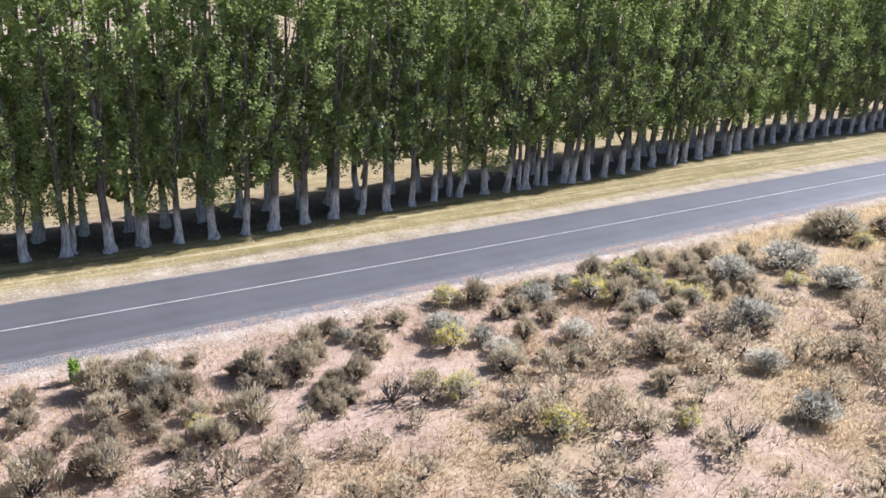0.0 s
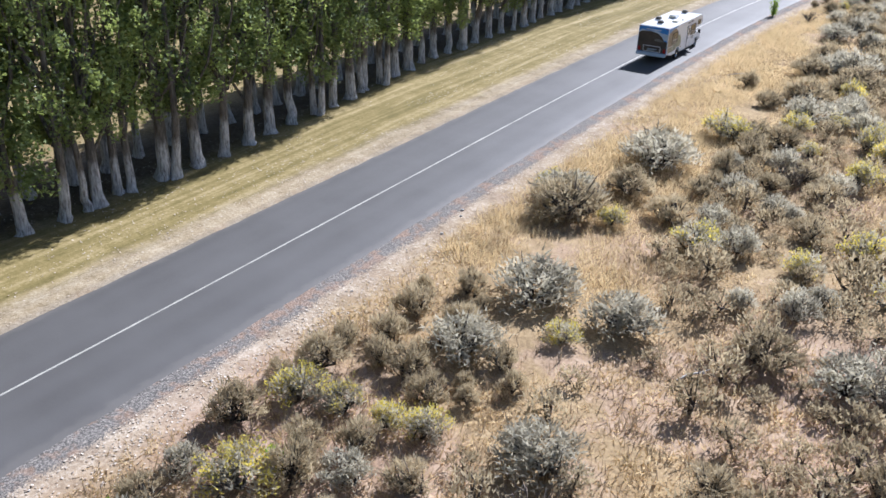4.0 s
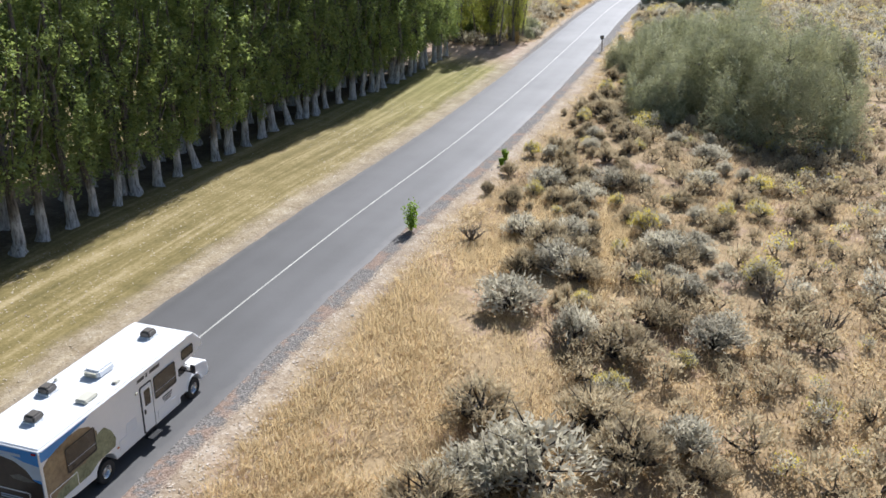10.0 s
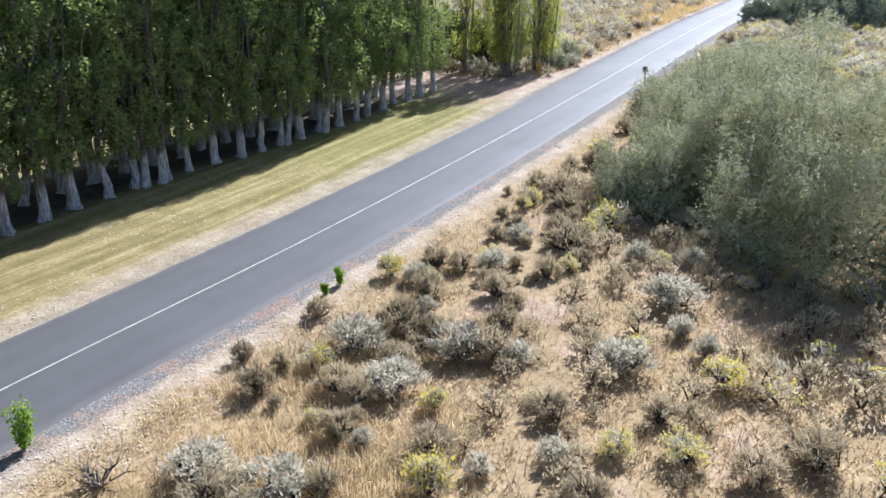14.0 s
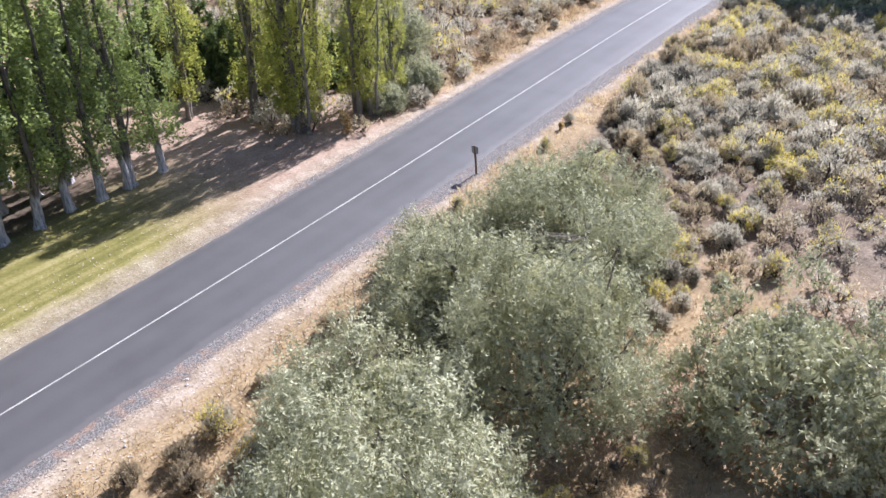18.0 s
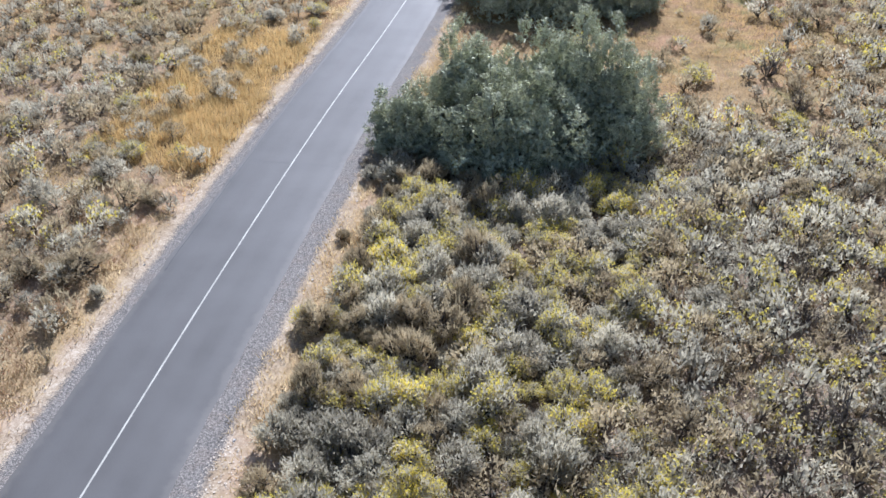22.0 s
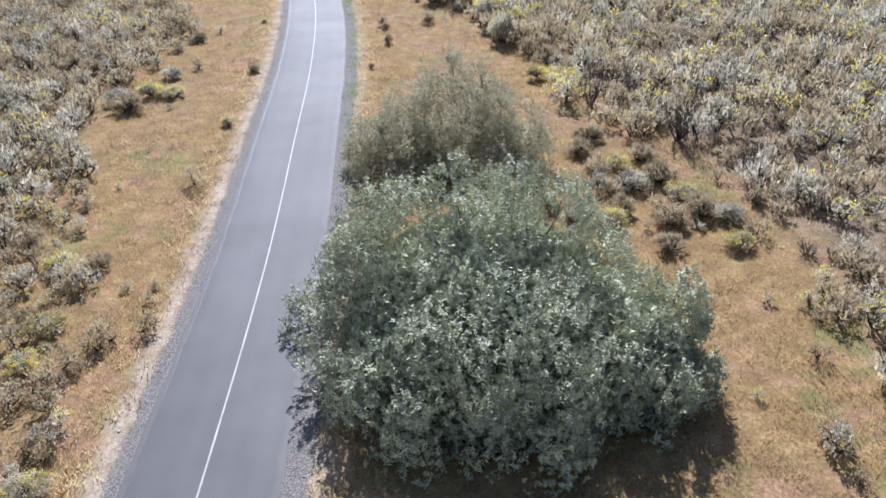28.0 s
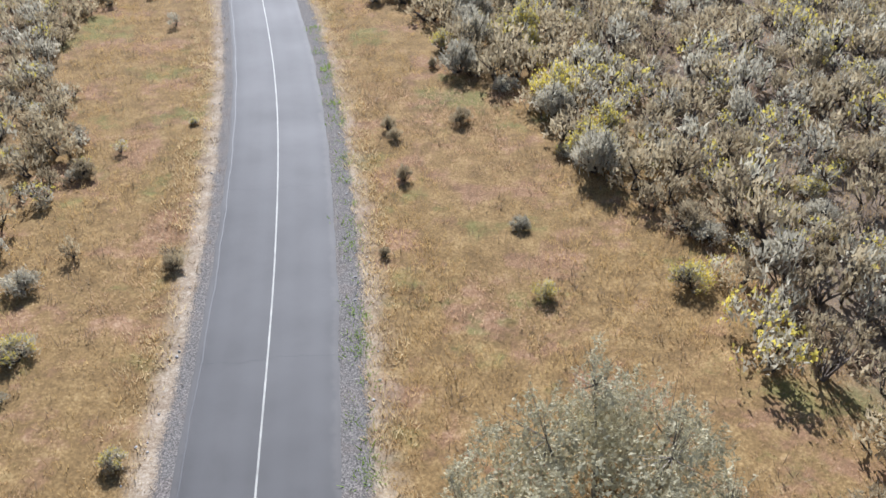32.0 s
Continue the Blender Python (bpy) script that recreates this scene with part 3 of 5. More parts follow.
def sagebrush(seed, leaves, yellow=0.0, stems=8, wide=0.026, long=0.17, lumps=30, flat=0.66, soft=1.0):
    """A brush about 1.5 m wide: crooked stems fan out from one root and carry feathery upright tufts."""
    r = rng(seed)
    a = r.uniform(0, 6.28, lumps)
    u = np.sqrt(r.uniform(0.02, 1, lumps))
    c = np.stack([np.cos(a) * u * 0.62, np.sin(a) * u * 0.62, flat * (1 - 0.6 * u**2) * r.uniform(0.7, 1.2, lumps)], 1)
    limbs = []
    for k in range(stems):
        e = c[k % lumps] * (1, 1, 0.95)
        limbs.append(([(e[0] * 0.1, e[1] * 0.1, -0.05), e * (0.55, 0.55, 0.40) + r.normal(0, 0.08, 3), e], [0.05, 0.034, 0.010]))
    twigs = [(k, 1, c[r.integers(0, lumps)] + r.normal(0, 0.12, 3) + (0, 0, 0.06)) for k in range(stems) for j in range(2)]
    pieces = [(*branchwork(limbs, twigs), 0)]
    # each tuft spreads from a point on its twig like a shaving brush
    k = r.integers(0, lumps, leaves)
    out = c[k] * (1.1, 1.1, 0) + (0, 0, 0.75)
    way = out + r.normal(0, 0.42, (leaves, 3))
    way /= np.linalg.norm(way, axis=1, keepdims=True)
    g = r.normal(size=(leaves, 3)) * (0.075 * soft, 0.075 * soft, 0.06)
    p = c[k] + g - way * 0.05
    p[:, 2] = np.maximum(p[:, 2], 0.04)
    top = (r.uniform(size=lumps)[k] < yellow) & (r.uniform(size=leaves) < 0.62)
    for which, mat, kw, kl, up in ((~top, 1, 1.0, 1.0, 0.0), (top, 2, 1.5, 0.45, 0.09)):
        if which.any():
            pieces.append((*plumes(r, p[which] + way[which] * up, way[which], wide * kw, long * kl), mat))
    # short inner growth along the stems
    f = leaves // 5
    q = c[r.integers(0, lumps, f)] * r.uniform(0.45, 0.95, f)[:, None] + r.normal(0, 0.06, (f, 3))
    q[:, 2] = np.maximum(q[:, 2], 0.04)
    w = r.normal(size=(f, 3)) + (0, 0, 0.8)
    pieces.append((*plumes(r, q, w / np.linalg.norm(w, axis=1, keepdims=True), wide * 2.2, long * 0.6), 1))
    return joined(pieces)


def dead_brush(seed):
    """A bare brush of forked, twisted grey twigs."""
    r = rng(seed)
    limbs, twigs = [], []
    for k in range(11):
        a, out, top = r.uniform(0, 6.28), r.uniform(0.3, 0.75), r.uniform(0.35, 0.85)
        e = np.array([math.cos(a) * out, math.sin(a) * out, top])
        limbs.append(([(0, 0, -0.05), e * (0.5, 0.5, 0.45) + r.normal(0, 0.08, 3), e * (0.78, 0.78, 0.75) + r.normal(0, 0.06, 3), e], [0.05, 0.034, 0.022, 0.008]))
        twigs += [(k, 1 + j % 3, limbs[-1][0][1 + j % 3] + r.normal(0, 0.16, 3) + (0, 0, 0.15)) for j in range(7)]
    pieces = [(*branchwork(limbs, twigs), 0)]
    p = np.concatenate([x[0] for x in pieces])
    p = p[r.integers(0, len(p), 90)] + r.normal(0, 0.05, (90, 3))
    p = p[p[:, 2] > 0.3]
    pieces.append((*needles(r, p, np.tile((0, 0, 1.0), (len(p), 1)), 0.06, 1.6), 1))
    return joined(pieces)


def olive_tree(seed, wide, deep, tall, n, size=0.10, twigs=60, reach=0.3, lacy=0.0, long=1.7, domes=1.0, spray=0.5):
    """A broad, many-stemmed tree: upright billows of silvery sprays over a dome, leafy down to the ground."""
    r = rng(seed)
    count = 10 + int(wide * deep * 0.55 / domes**1.6)
    k = np.arange(count)
    # billows spread evenly over the plan, with a wavering edge
    u = np.sqrt((k + 0.5) / count)
    a = k * 2.39996 + r.normal(0, 0.25, count)
    edge = 1 + 0.12 * np.sin(a * 3 + seed) + 0.07 * np.sin(a * 5 + 2 * seed)
    u = np.clip(u + r.normal(0, 0.05, count), 0.02, 1.0)
    big = (0.38 + 0.088 * min(wide, deep)) * domes * r.uniform(0.7, 1.4, count)
    top = tall * np.sqrt(1 - 0.9 * u**3.8) * r.uniform(0.66 - 0.12 * lacy, 1.10 + 0.06 * lacy, count)
    stretch = r.uniform(1.6, 2.6, count) / domes
    c = np.stack([np.cos(a) * u * (wide - 0.4 * big) * edge, np.sin(a) * u * (deep - 0.4 * big) * edge, np.maximum(top - big * stretch, 0.1)], 1)
    # smaller billows down the flanks
    m = int(count * 1.4)
    b = r.uniform(0, 6.28, m)
    v = r.uniform(0.72, 1.0, m)
    ez = tall * np.sqrt(1 - 0.9 * v**2.8) * r.uniform(0.0, 0.65, m)
    c = np.concatenate([c, np.stack([np.cos(b) * v * wide, np.sin(b) * v * deep, ez], 1)])
    big = np.r_[big, (0.30 + 0.085 * min(wide, deep)) * r.uniform(0.7, 1.3, m)]
    stretch = np.r_[stretch, r.uniform(1.2, 1.9, m)]
    limbs = []
    for i in range(14):
        e = c[r.integers(0, len(c))] * (0.9, 0.9, 1)
        limbs.append(([(e[0] * 0.1, e[1] * 0.1, -0.1), e * (0.3, 0.3, 0.25), e * (0.55, 0.55, 0.5) + r.normal(0, 0.3, 3), e], [0.17, 0.13, 0.08, 0.03]))
    ends = np.array([pts[3] for pts, _ in limbs])
    shoots = []
    for i in range(twigs):
        h = r.integers(0, len(c))
        e = c[h] + (0, 0, big[h] * stretch[h] * 0.8 + reach) + r.normal(0, 0.5, 3) * big[h]
        e[2] = max(e[2], 0.3)
        shoots.append((int(np.argmin(((ends - e) ** 2).sum(1))), 3, e))
    wood = branchwork(limbs, shoots)
    per = 16
    k = r.choice(len(c), n // per, p=big**2 * stretch / (big**2 * stretch).sum())
    g = r.normal(size=(len(k), 3))
    g /= np.linalg.norm(g, axis=1, keepdims=True)
    # leaves stand on the outside of the billows, few on the sides turned inwards
    out = c[k] * (1 / wide**2, 1 / deep**2, 1 / tall**2)
    out /= np.linalg.norm(out, axis=1, keepdims=True) + 1e-6
    inward = (g * out).sum(1) < -0.15
    g[inward] *= -1
    q = c[k] + g * (big[k] * r.uniform(0.6 - 0.2 * lacy, 1.0 + 0.15 * lacy, len(k)))[:, None] * np.stack([np.ones(len(k)), np.ones(len(k)), stretch[k]], 1)
    way = g * 0.7 + np.array([0, 0, 0.65]) + r.normal(0, 0.2, g.shape)
    way /= np.linalg.norm(way, axis=1, keepdims=True)
    t = r.uniform(0, 1, (len(k), per))[..., None]
    p = (q[:, None] + way[:, None] * t * spray + r.normal(0, 0.055, (len(k), per, 3))).reshape(-1, 3)
    way = np.repeat(way, per, 0)
    # broad old leaves fill the dark inside
    f = int(n / (2.6 if lacy == 0 else 4))
    ins = r.normal(size=(f, 3))
    ins *= (r.uniform(0.35, 1, f) ** 0.4 / np.linalg.norm(ins, axis=1))[:, None]
    ins = np.abs(ins) * np.sign(ins) * (wide * 0.86, deep * 0.86, tall * 0.74)
    ins[:, 2] = np.abs(ins[:, 2])
    keep = p[:, 2] > 0.03
    lv = needles(r, p[keep], way[keep], size, long, np.repeat(g, per, 0)[keep], 0.5 if domes == 1 else 0.68)
    iv = needles(r, ins, np.tile((0, 0, 1.0), (f, 1)), 0.26 - 0.11 * lacy, 1.3)
    return wood, joined([(*lv, 0), (*iv, 0)])


def scatter(shapes, places):
    """Many plants as one set of arrays: places are rows of shape number, x, y, z, turn, width, height."""
    vs, fs, ix, n = [], [], [], 0
    places = np.asarray(places, float)
    for s, (v, f, m) in enumerate(shapes):
        p = places[places[:, 0] == s]
        if not len(p):
            continue
        c, q = np.cos(p[:, 4])[:, None], np.sin(p[:, 4])[:, None]
        x = (v[:, 0] * c - v[:, 1] * q) * p[:, 5:6] + p[:, 1:2]
        y = (v[:, 0] * q + v[:, 1] * c) * p[:, 5:6] + p[:, 2:3]
        z = v[:, 2] * p[:, 6:7] + p[:, 3:4]
        vs.append(np.stack([x, y, z], -1).reshape(-1, 3))
        fs.append((f[None] + (np.arange(len(p)) * len(v))[:, None, None]).reshape(-1, f.shape[1]) + n)
        ix.append(np.tile(m, len(p)))
        n += len(vs[-1])
    return np.concatenate(vs), np.concatenate(fs), np.concatenate(ix)


# ---- poplars ----
POPLAR_LABEL = "tall columnar poplar with a pale bare foot in a planted row"
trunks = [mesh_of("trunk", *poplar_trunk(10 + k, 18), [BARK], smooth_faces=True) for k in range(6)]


slim_trunks = [mesh_of("trunk", *poplar_trunk(20 + k, 15), [PALE_TWIG], smooth_faces=True) for k in range(3)]


def crown_mesh(seed, tall, n, size, leaf=POPLAR, **how):
    a = poplar_crown(seed, tall, n, size, **how)
    return mesh_of("crown", a[0], a[1], [BARK, leaf], a[2])


crowns = [crown_mesh(30 + k, 18 + k % 3, 8000, 0.080, wide=2.0, limbs=9, per=44) for k in range(7)]
crowns_thin = [crown_mesh(40 + k, 18 + k % 3, 6500, 0.080, bottom=3.5, wide=1.95, limbs=12, per=44) for k in range(5)]
crowns_back = [crown_mesh(50 + k, 18 + k % 3, 1250, 0.25, bottom=3.0, limbs=4, wide=2.2, per=19) for k in range(4)]
crowns_young = [crown_mesh(60 + k, 15, 6600, 0.085, POPLAR_YOUNG, bottom=1.8, wide=1.9, limbs=20, per=44) for k in range(3)]


def poplar(x, y, crown, scale, turn, label, group, thick=1.0, more=(), stems=trunks):
    thing = empty("poplar", pose(x, y, -0.03, 0, 0, turn) @ Matrix.Diagonal((scale * thick, scale * thick, scale, 1)), label, "tree", group)
    for name, me in (("trunk", stems[int(turn) % len(stems)]), ("crown", crown)):
        ob = new(name, me)
        ob.parent = thing
    # further stems from the same root, leaning apart
    for k, (far, lean) in enumerate(more):
        ob = new("trunk", stems[(int(turn) + k + 1) % len(stems)])
        ob.parent = thing
        a = turn + 2.1 * k
        ob.matrix_local = pose(math.cos(a) * far, math.sin(a) * far, 0, -lean * math.sin(a), lean * math.cos(a), 0) @ Matrix.Diagonal((0.8, 0.8, 0.9, 1))
    return thing


r = rng(5)
for row, back in enumerate((0.0, 3.4, 6.8)):
    y = -296.0 + row * 0.8
    while y < (-104 if row == 0 else -107):
        if row == 2 and y < -152:
            y += 2.0
            continue
        x = float(smooth(TREELINE, y)) - back + r.normal(0, 0.12)
        if row:
            crown = crowns_back[int(r.integers(0, 4))]
        elif y < -166 and r.uniform() < 0.6:
            crown = crowns_thin[int(r.integers(0, 5))]
        else:
            crown = crowns[int(r.integers(0, 7))]
        poplar(x, y, crown, r.uniform(0.88, 1.1), r.uniform(0, 360), POPLAR_LABEL, "poplars behind the front row" if row else "poplars in the front row", r.uniform(1.12, 1.34),
               [(r.uniform(0.35, 0.6), r.uniform(0.5, 2.5))] if row == 0 and r.uniform() < 0.22 else ())
        y += r.uniform(1.95, 2.40) * (1.1 if row else 1.0)
# more rows of the same trees across a sunlit clearing
deep = []
for row in range(3):
    for y in np.arange(-300, -100, 2.3):
        back = (20.0 if y < -222 else 46.0 if y < -152 else 27.0) + 4.0 * row
        deep.append((int(r.integers(0, 2)), float(smooth(TREELINE, y)) - back + r.normal(0, 0.2), y + r.normal(0, 0.3), -0.03, r.uniform(0, 6.28), r.uniform(0.95, 1.2), r.uniform(0.9, 1.1)))
stand = []
for k in range(2):
    tv, tf = thirds(*poplar_trunk(70 + k, 18))
    c = poplar_crown(75 + k, 18, 300, 0.44, bottom=2.4, limbs=3, wide=1.9, per=20)
    stand.append(joined([(tv, tf, 0), (c[0], c[1], 1)]))
    stand[-1][2][-len(c[1]):] = c[2]
v, f, m = scatter(stand, deep)
tagged(new("poplar_stand", mesh_of("poplar_stand", v, f, [BARK, POPLAR], m)), "far rows of tall dark green poplars", "trees", kind="stuff")
# a loose group past the end of the row
for k, (x, y, s) in enumerate([(-5.3, -94.8, 1.0), (-4.6, -94.3, 0.92), (-6.1, -94.1, 0.95), (-10.0, -94.4, 1.0), (-4.0, -89.8, 0.9), (-3.4, -89.2, 0.75), (-4.8, -85.4, 0.62), (-8.6, -89.9, 0.9), (-13.0, -98.1, 0.9)]):
    poplar(x, y, crowns_young[k % 3], s, 47.0 * k, "yellow-green poplar with several slender stems beside the road", "poplars past the end of the row", 1.0, [(0.5, 3.5), (0.7, 5.0)][:1 + k % 2], slim_trunks)

# ---- brush ----
sages = [sagebrush(100 + k, 1400, stems=14) for k in range(5)]
greys = [sagebrush(106 + k, 1450, stems=9, wide=0.040, long=0.125, lumps=44, flat=0.66, soft=1.35) for k in range(3)]
rabbits = [sagebrush(120 + k, 1450, yellow=0.45 + 0.15 * k, stems=9, wide=0.038, long=0.13, lumps=42, flat=0.68, soft=1.3) for k in range(4)]
deads = [dead_brush(130 + k) for k in range(3)]
shapes = sages + greys + rabbits + deads          # 0-4 sage, 5-7 grey, 8-11 yellow, 12-14 bare
FAR = dict(lumps=30, wide=0.066, long=0.145, soft=1.35)
far_shapes = ([sagebrush(140 + k, 235, stems=3, **FAR) for k in range(5)] + [sagebrush(146 + k, 235, stems=2, **FAR) for k in range(3)]
              + [sagebrush(150 + k, 235, yellow=0.65, stems=2, **FAR) for k in range(4)] + deads)
distant_shapes = [sagebrush(160 + k, 155, yellow=0.6 if k > 7 else 0.0, stems=3, wide=0.078, long=0.16, lumps=22, soft=1.4) for k in range(12)] + deads

# brush that stands out: x, y and width
BRUSH_START = [(33.5, -250.9, 1.5), (35.3, -249.0, 2.6), (37.7, -242.9, 2.0), (33.1, -242.7, 2.4), (33.7, -229.6, 3.2), (33.3, -224.6, 3.2), (39.3, -232.9, 3.2),
               (40.6, -240.1, 3.2), (35.4, -237.1, 1.8), (37.1, -236.2, 1.8), (40.1, -244.6, 1.9), (43.5, -236.2, 2.1), (44.9, -222.7, 2.5), (47.6, -227.4, 2.3),
               (43.7, -230.8, 2.2), (47.9, -237.6, 2.4), (50.4, -232.5, 2.6), (37.0, -224.3, 2.6), (39.6, -247.8, 2.1), (43.5, -242.0, 1.8), (42.0, -223.0, 2.4), (34.0, -244.3, 1.8)]
BRUSH_SECOND = [(29.4, -216.6, 3.6), (29.3, -207.0, 3.8), (31.4, -198.4, 1.9), (33.2, -198.9, 2.3), (32.5, -192.3, 3.0), (30.3, -212.1, 2.4), (33.3, -213.5, 2.1),
                (35.1, -212.6, 1.6), (34.5, -208.1, 1.8), (36.9, -209.2, 1.5), (35.5, -206.4, 1.7), (36.1, -203.7, 1.8), (38.0, -205.4, 1.8), (30.7, -188.4, 3.2),
                (29.1, -191.1, 1.9), (33.9, -189.1, 2.4), (32.1, -181.6, 3.2), (39.2, -211.1, 1.8), (33.0, -209.6, 1.5), (28.3, -214.9, 3.0), (28.2, -205.1, 2.8)]
BRUSH_THIRD = [(27.8, -179.9, 2.6), (28.4, -178.3, 2.2), (30.4, -176.8, 3.6), (29.2, -177.6, 2.4), (31.4, -183.4, 1.7), (34.9, -180.9, 2.8), (27.4, -174.6, 2.8), (24.9, -165.3, 3.0), (30.8, -167.7, 2.8), (27.1, -160.7, 2.8),
               (24.0, -157.2, 3.2), (31.3, -173.1, 2.8), (33.0, -174.7, 2.8), (31.4, -164.1, 2.3), (32.0, -160.0, 2.3), (20.4, -146.8, 2.8), (23.9, -144.7, 2.8),
               (29.9, -155.4, 2.8), (34.2, -164.9, 2.4), (35.6, -174.6, 1.5)]
BRUSH_FOURTH = [(22.1, -156.0, 2.5), (24.6, -155.3, 2.8), (25.7, -160.1, 3.6), (24.1, -161.1, 2.6), (21.1, -144.7, 3.0), (23.7, -148.5, 2.6), (25.1, -144.3, 2.3), (29.7, -142.2, 2.7),
                (29.1, -146.8, 1.9), (27.1, -150.9, 2.0), (22.0, -149.6, 2.0), (18.4, -125.2, 3.6), (19.7, -127.4, 2.8), (22.6, -132.7, 3.2), (29.0, -135.8, 3.0), (30.1, -154.8, 2.4),
                (31.4, -154.0, 2.2), (32.3, -150.5, 2.1), (32.4, -144.8, 1.7), (37.4, -144.4, 2.3), (36.0, -146.3, 2.0)]
BRUSH_FIFTH = [(16.9, -72.4, 2.3), (20.5, -73.5, 2.3), (14.3, -73.7, 2.6), (20.7, -50.0, 3.4), (12.8, -85.9, 1.7), (16.6, -83.9, 2.1), (19.2, -82.4, 2.1), (11.5, -79.5, 2.6),
               (18.1, -61.8, 2.8), (22.8, -61.2, 3.0), (24.9, -54.7, 2.8), (-13.0, -51.9, 2.8), (-24.9, -64.7, 2.6), (-8.1, -61.5, 3.4), (-10.4, -62.5, 2.6), (22.3, -33.3, 2.0),
               (24.6, -39.5, 3.0), (26.4, -39.8, 2.6), (29.4, -42.0, 2.8), (23.1, -43.5, 2.5), (13.3, -51.9, 2.2), (-21.8, -34.6, 3.0), (-31.5, -8.6, 3.2), (-8.4, -54.1, 1.9)]
BRUSH_LAST = [(9.8, 42.8, 3.4), (10.6, 41.6, 2.4), (-0.2, 42.5, 1.4), (-28.9, 48.3, 2.2), (-27.2, 35.4, 2.5), (-19.7, 37.9, 1.6), (-0.8, 62.8, 2.4), (-4.1, 57.0, 2.0), (17.5, 43.5, 2.9),
              (16.0, 38.9, 2.6), (19.6, 8.6, 3.4), (21.4, 8.1, 2.6), (17.0, 3.7, 2.4), (-27.9, 26.3, 3.6), (-29.6, 28.0, 3.2), (-38.4, 38.2, 3.6), (-36.2, 36.6, 3.0), (-18.3, -1.2, 2.3),
              (-24.1, 1.3, 2.6), (-36.7, 23.6, 2.6), (17.7, 7.2, 3.0), (-16.0, -22.6, 2.4),
              (13.0, 14.5, 2.8), (15.5, 12.5, 3.0), (12.0, 18.6, 2.6), (17.5, 14.0, 3.2), (14.5, 9.0, 2.4), (16.8, 17.5, 2.8), (12.8, 21.5, 3.0)]
YELLOW_BRUSH = [(33.5, -239.4, 2.8), (31.6, -235.4, 2.3), (31.8, -247.4, 2.0), (35.9, -226.6, 1.7), (29.9, -199.5, 2.7), (27.0, -214.3, 1.6), (31.7, -216.1, 1.4), (22.9, -128.6, 3.2),
                (21.7, -127.2, 2.2), (33.3, -141.3, 2.0), (33.8, -146.6, 1.8), (13.7, -75.8, 1.9), (9.1, -67.5, 2.4), (22.1, -68.1, 2.6), (14.8, -57.8, 3.0), (24.2, -72.3, 1.6),
                (13.9, -85.0, 1.7), (23.0, -79.2, 2.6), (-13.8, -63.3, 3.0), (-13.5, -49.1, 2.6), (29.0, -32.2, 2.6), (20.7, -50.3, 2.5), (15.4, -50.8, 2.5), (10.7, -53.6, 2.6)]
YELLOW_LATER = [(22.1, -25.7, 2.8), (-12.8, -20.0, 2.4), (-17.9, -42.5, 2.4), (-18.0, -8.1, 2.6), (21.3, 4.2, 2.4), (-27.3, 30.1, 3.0), (-20.5, -1.3, 2.4), (-17.6, -11.4, 2.2),
                (8.7, 36.9, 2.8), (0.9, 35.7, 1.6), (-25.0, 30.1, 2.4), (17.7, 46.9, 2.6), (3.2, 51.9, 1.8), (13.8, 7.0, 2.4), (18.9, 11.2, 2.4), (14.6, 16.2, 2.0)]
BARE_BRUSH = [(19.9, -158.1, 2.0), (-19.9, 38.7, 1.5), (40.3, -234.9, 2.0), (36.0, -204.7, 1.8), (48.3, -242.2, 2.2), (25.4, 3.4, 1.8)]

r = rng(9)
brush = []
for table, kinds in ((BRUSH_START, (0, 8)), (BRUSH_SECOND, (0, 8)), (BRUSH_THIRD, (0, 8)), (BRUSH_FOURTH, (0, 8)), (BRUSH_FIFTH, (0, 8)), (BRUSH_LAST, (0, 8)), (YELLOW_BRUSH, (8, 12)),
                     (YELLOW_LATER, (8, 12)), (BARE_BRUSH, (12, 15))):
    for x, y, w in table:
        s = w / (1.18 if -226 < y < -164 else 1.5)
        brush.append((int(r.integers(*kinds)), x, y, -0.03, r.uniform(0, 6.28), s, 0.45 + s * 0.62, x - float(road_x(y)), 1))


def brush_cover(y, d):
    """How much brush stands at a place beside the road, the share that blooms yellow, and its size."""
    if d > 0:
        if y < -226:
            return (0.80 if d > 7.0 else 0.05), 0.07, 1.1
        if y < -152:
            return (1.0 if d > 15.0 + 2 * math.sin(y * 0.13) else 0.004), 0.10, 1.2
        if y < -98:
            return (1.5 if d > 22 else 0.9 if d > 7.2 else 0.08), 0.18, 1.0
        if y < -80:
            return (2.2 if d > 7.6 + 8 * min(1.0, (-80 - y) / 6) else 0.35), 0.28, 1.0
        if y < -30:
            return (3.6 if d > 7.4 else 0.2), 0.34, 1.4
        edge = np.interp(y, (-30, 0, 20, 30, 45, 60, 100), (27, 28, 28, 26, 24, 18, 14)) + 1.8 * math.sin(y * 0.35) + 1.4 * math.sin(y * 0.93 + 1)
        if y < 22:
            return (1.6 if d > edge + 6 else 0.16 if d > 17 else 0.02), 0.3, 1.5 if d > edge + 6 else 1.0
        return (2.2 if d > edge - 1 else 0.02), 0.24, 1.95 if d > edge - 1 else 0.8
    if y < -96:
        return 0.0, 0.0, 1
    if y < -50:
        return (1.5 if d < -8 else 0.3), 0.2, 1.3
    if y < 0:
        return (1.4 if d < -9.5 + 2 * math.sin(y * 0.3) else 0.12), 0.2, 1.1
    return (1.5 if d < -16 + 3 * math.sin(y * 0.14 + 1) else 0.04), 0.2, 1.5 if d < -15 else 0.9


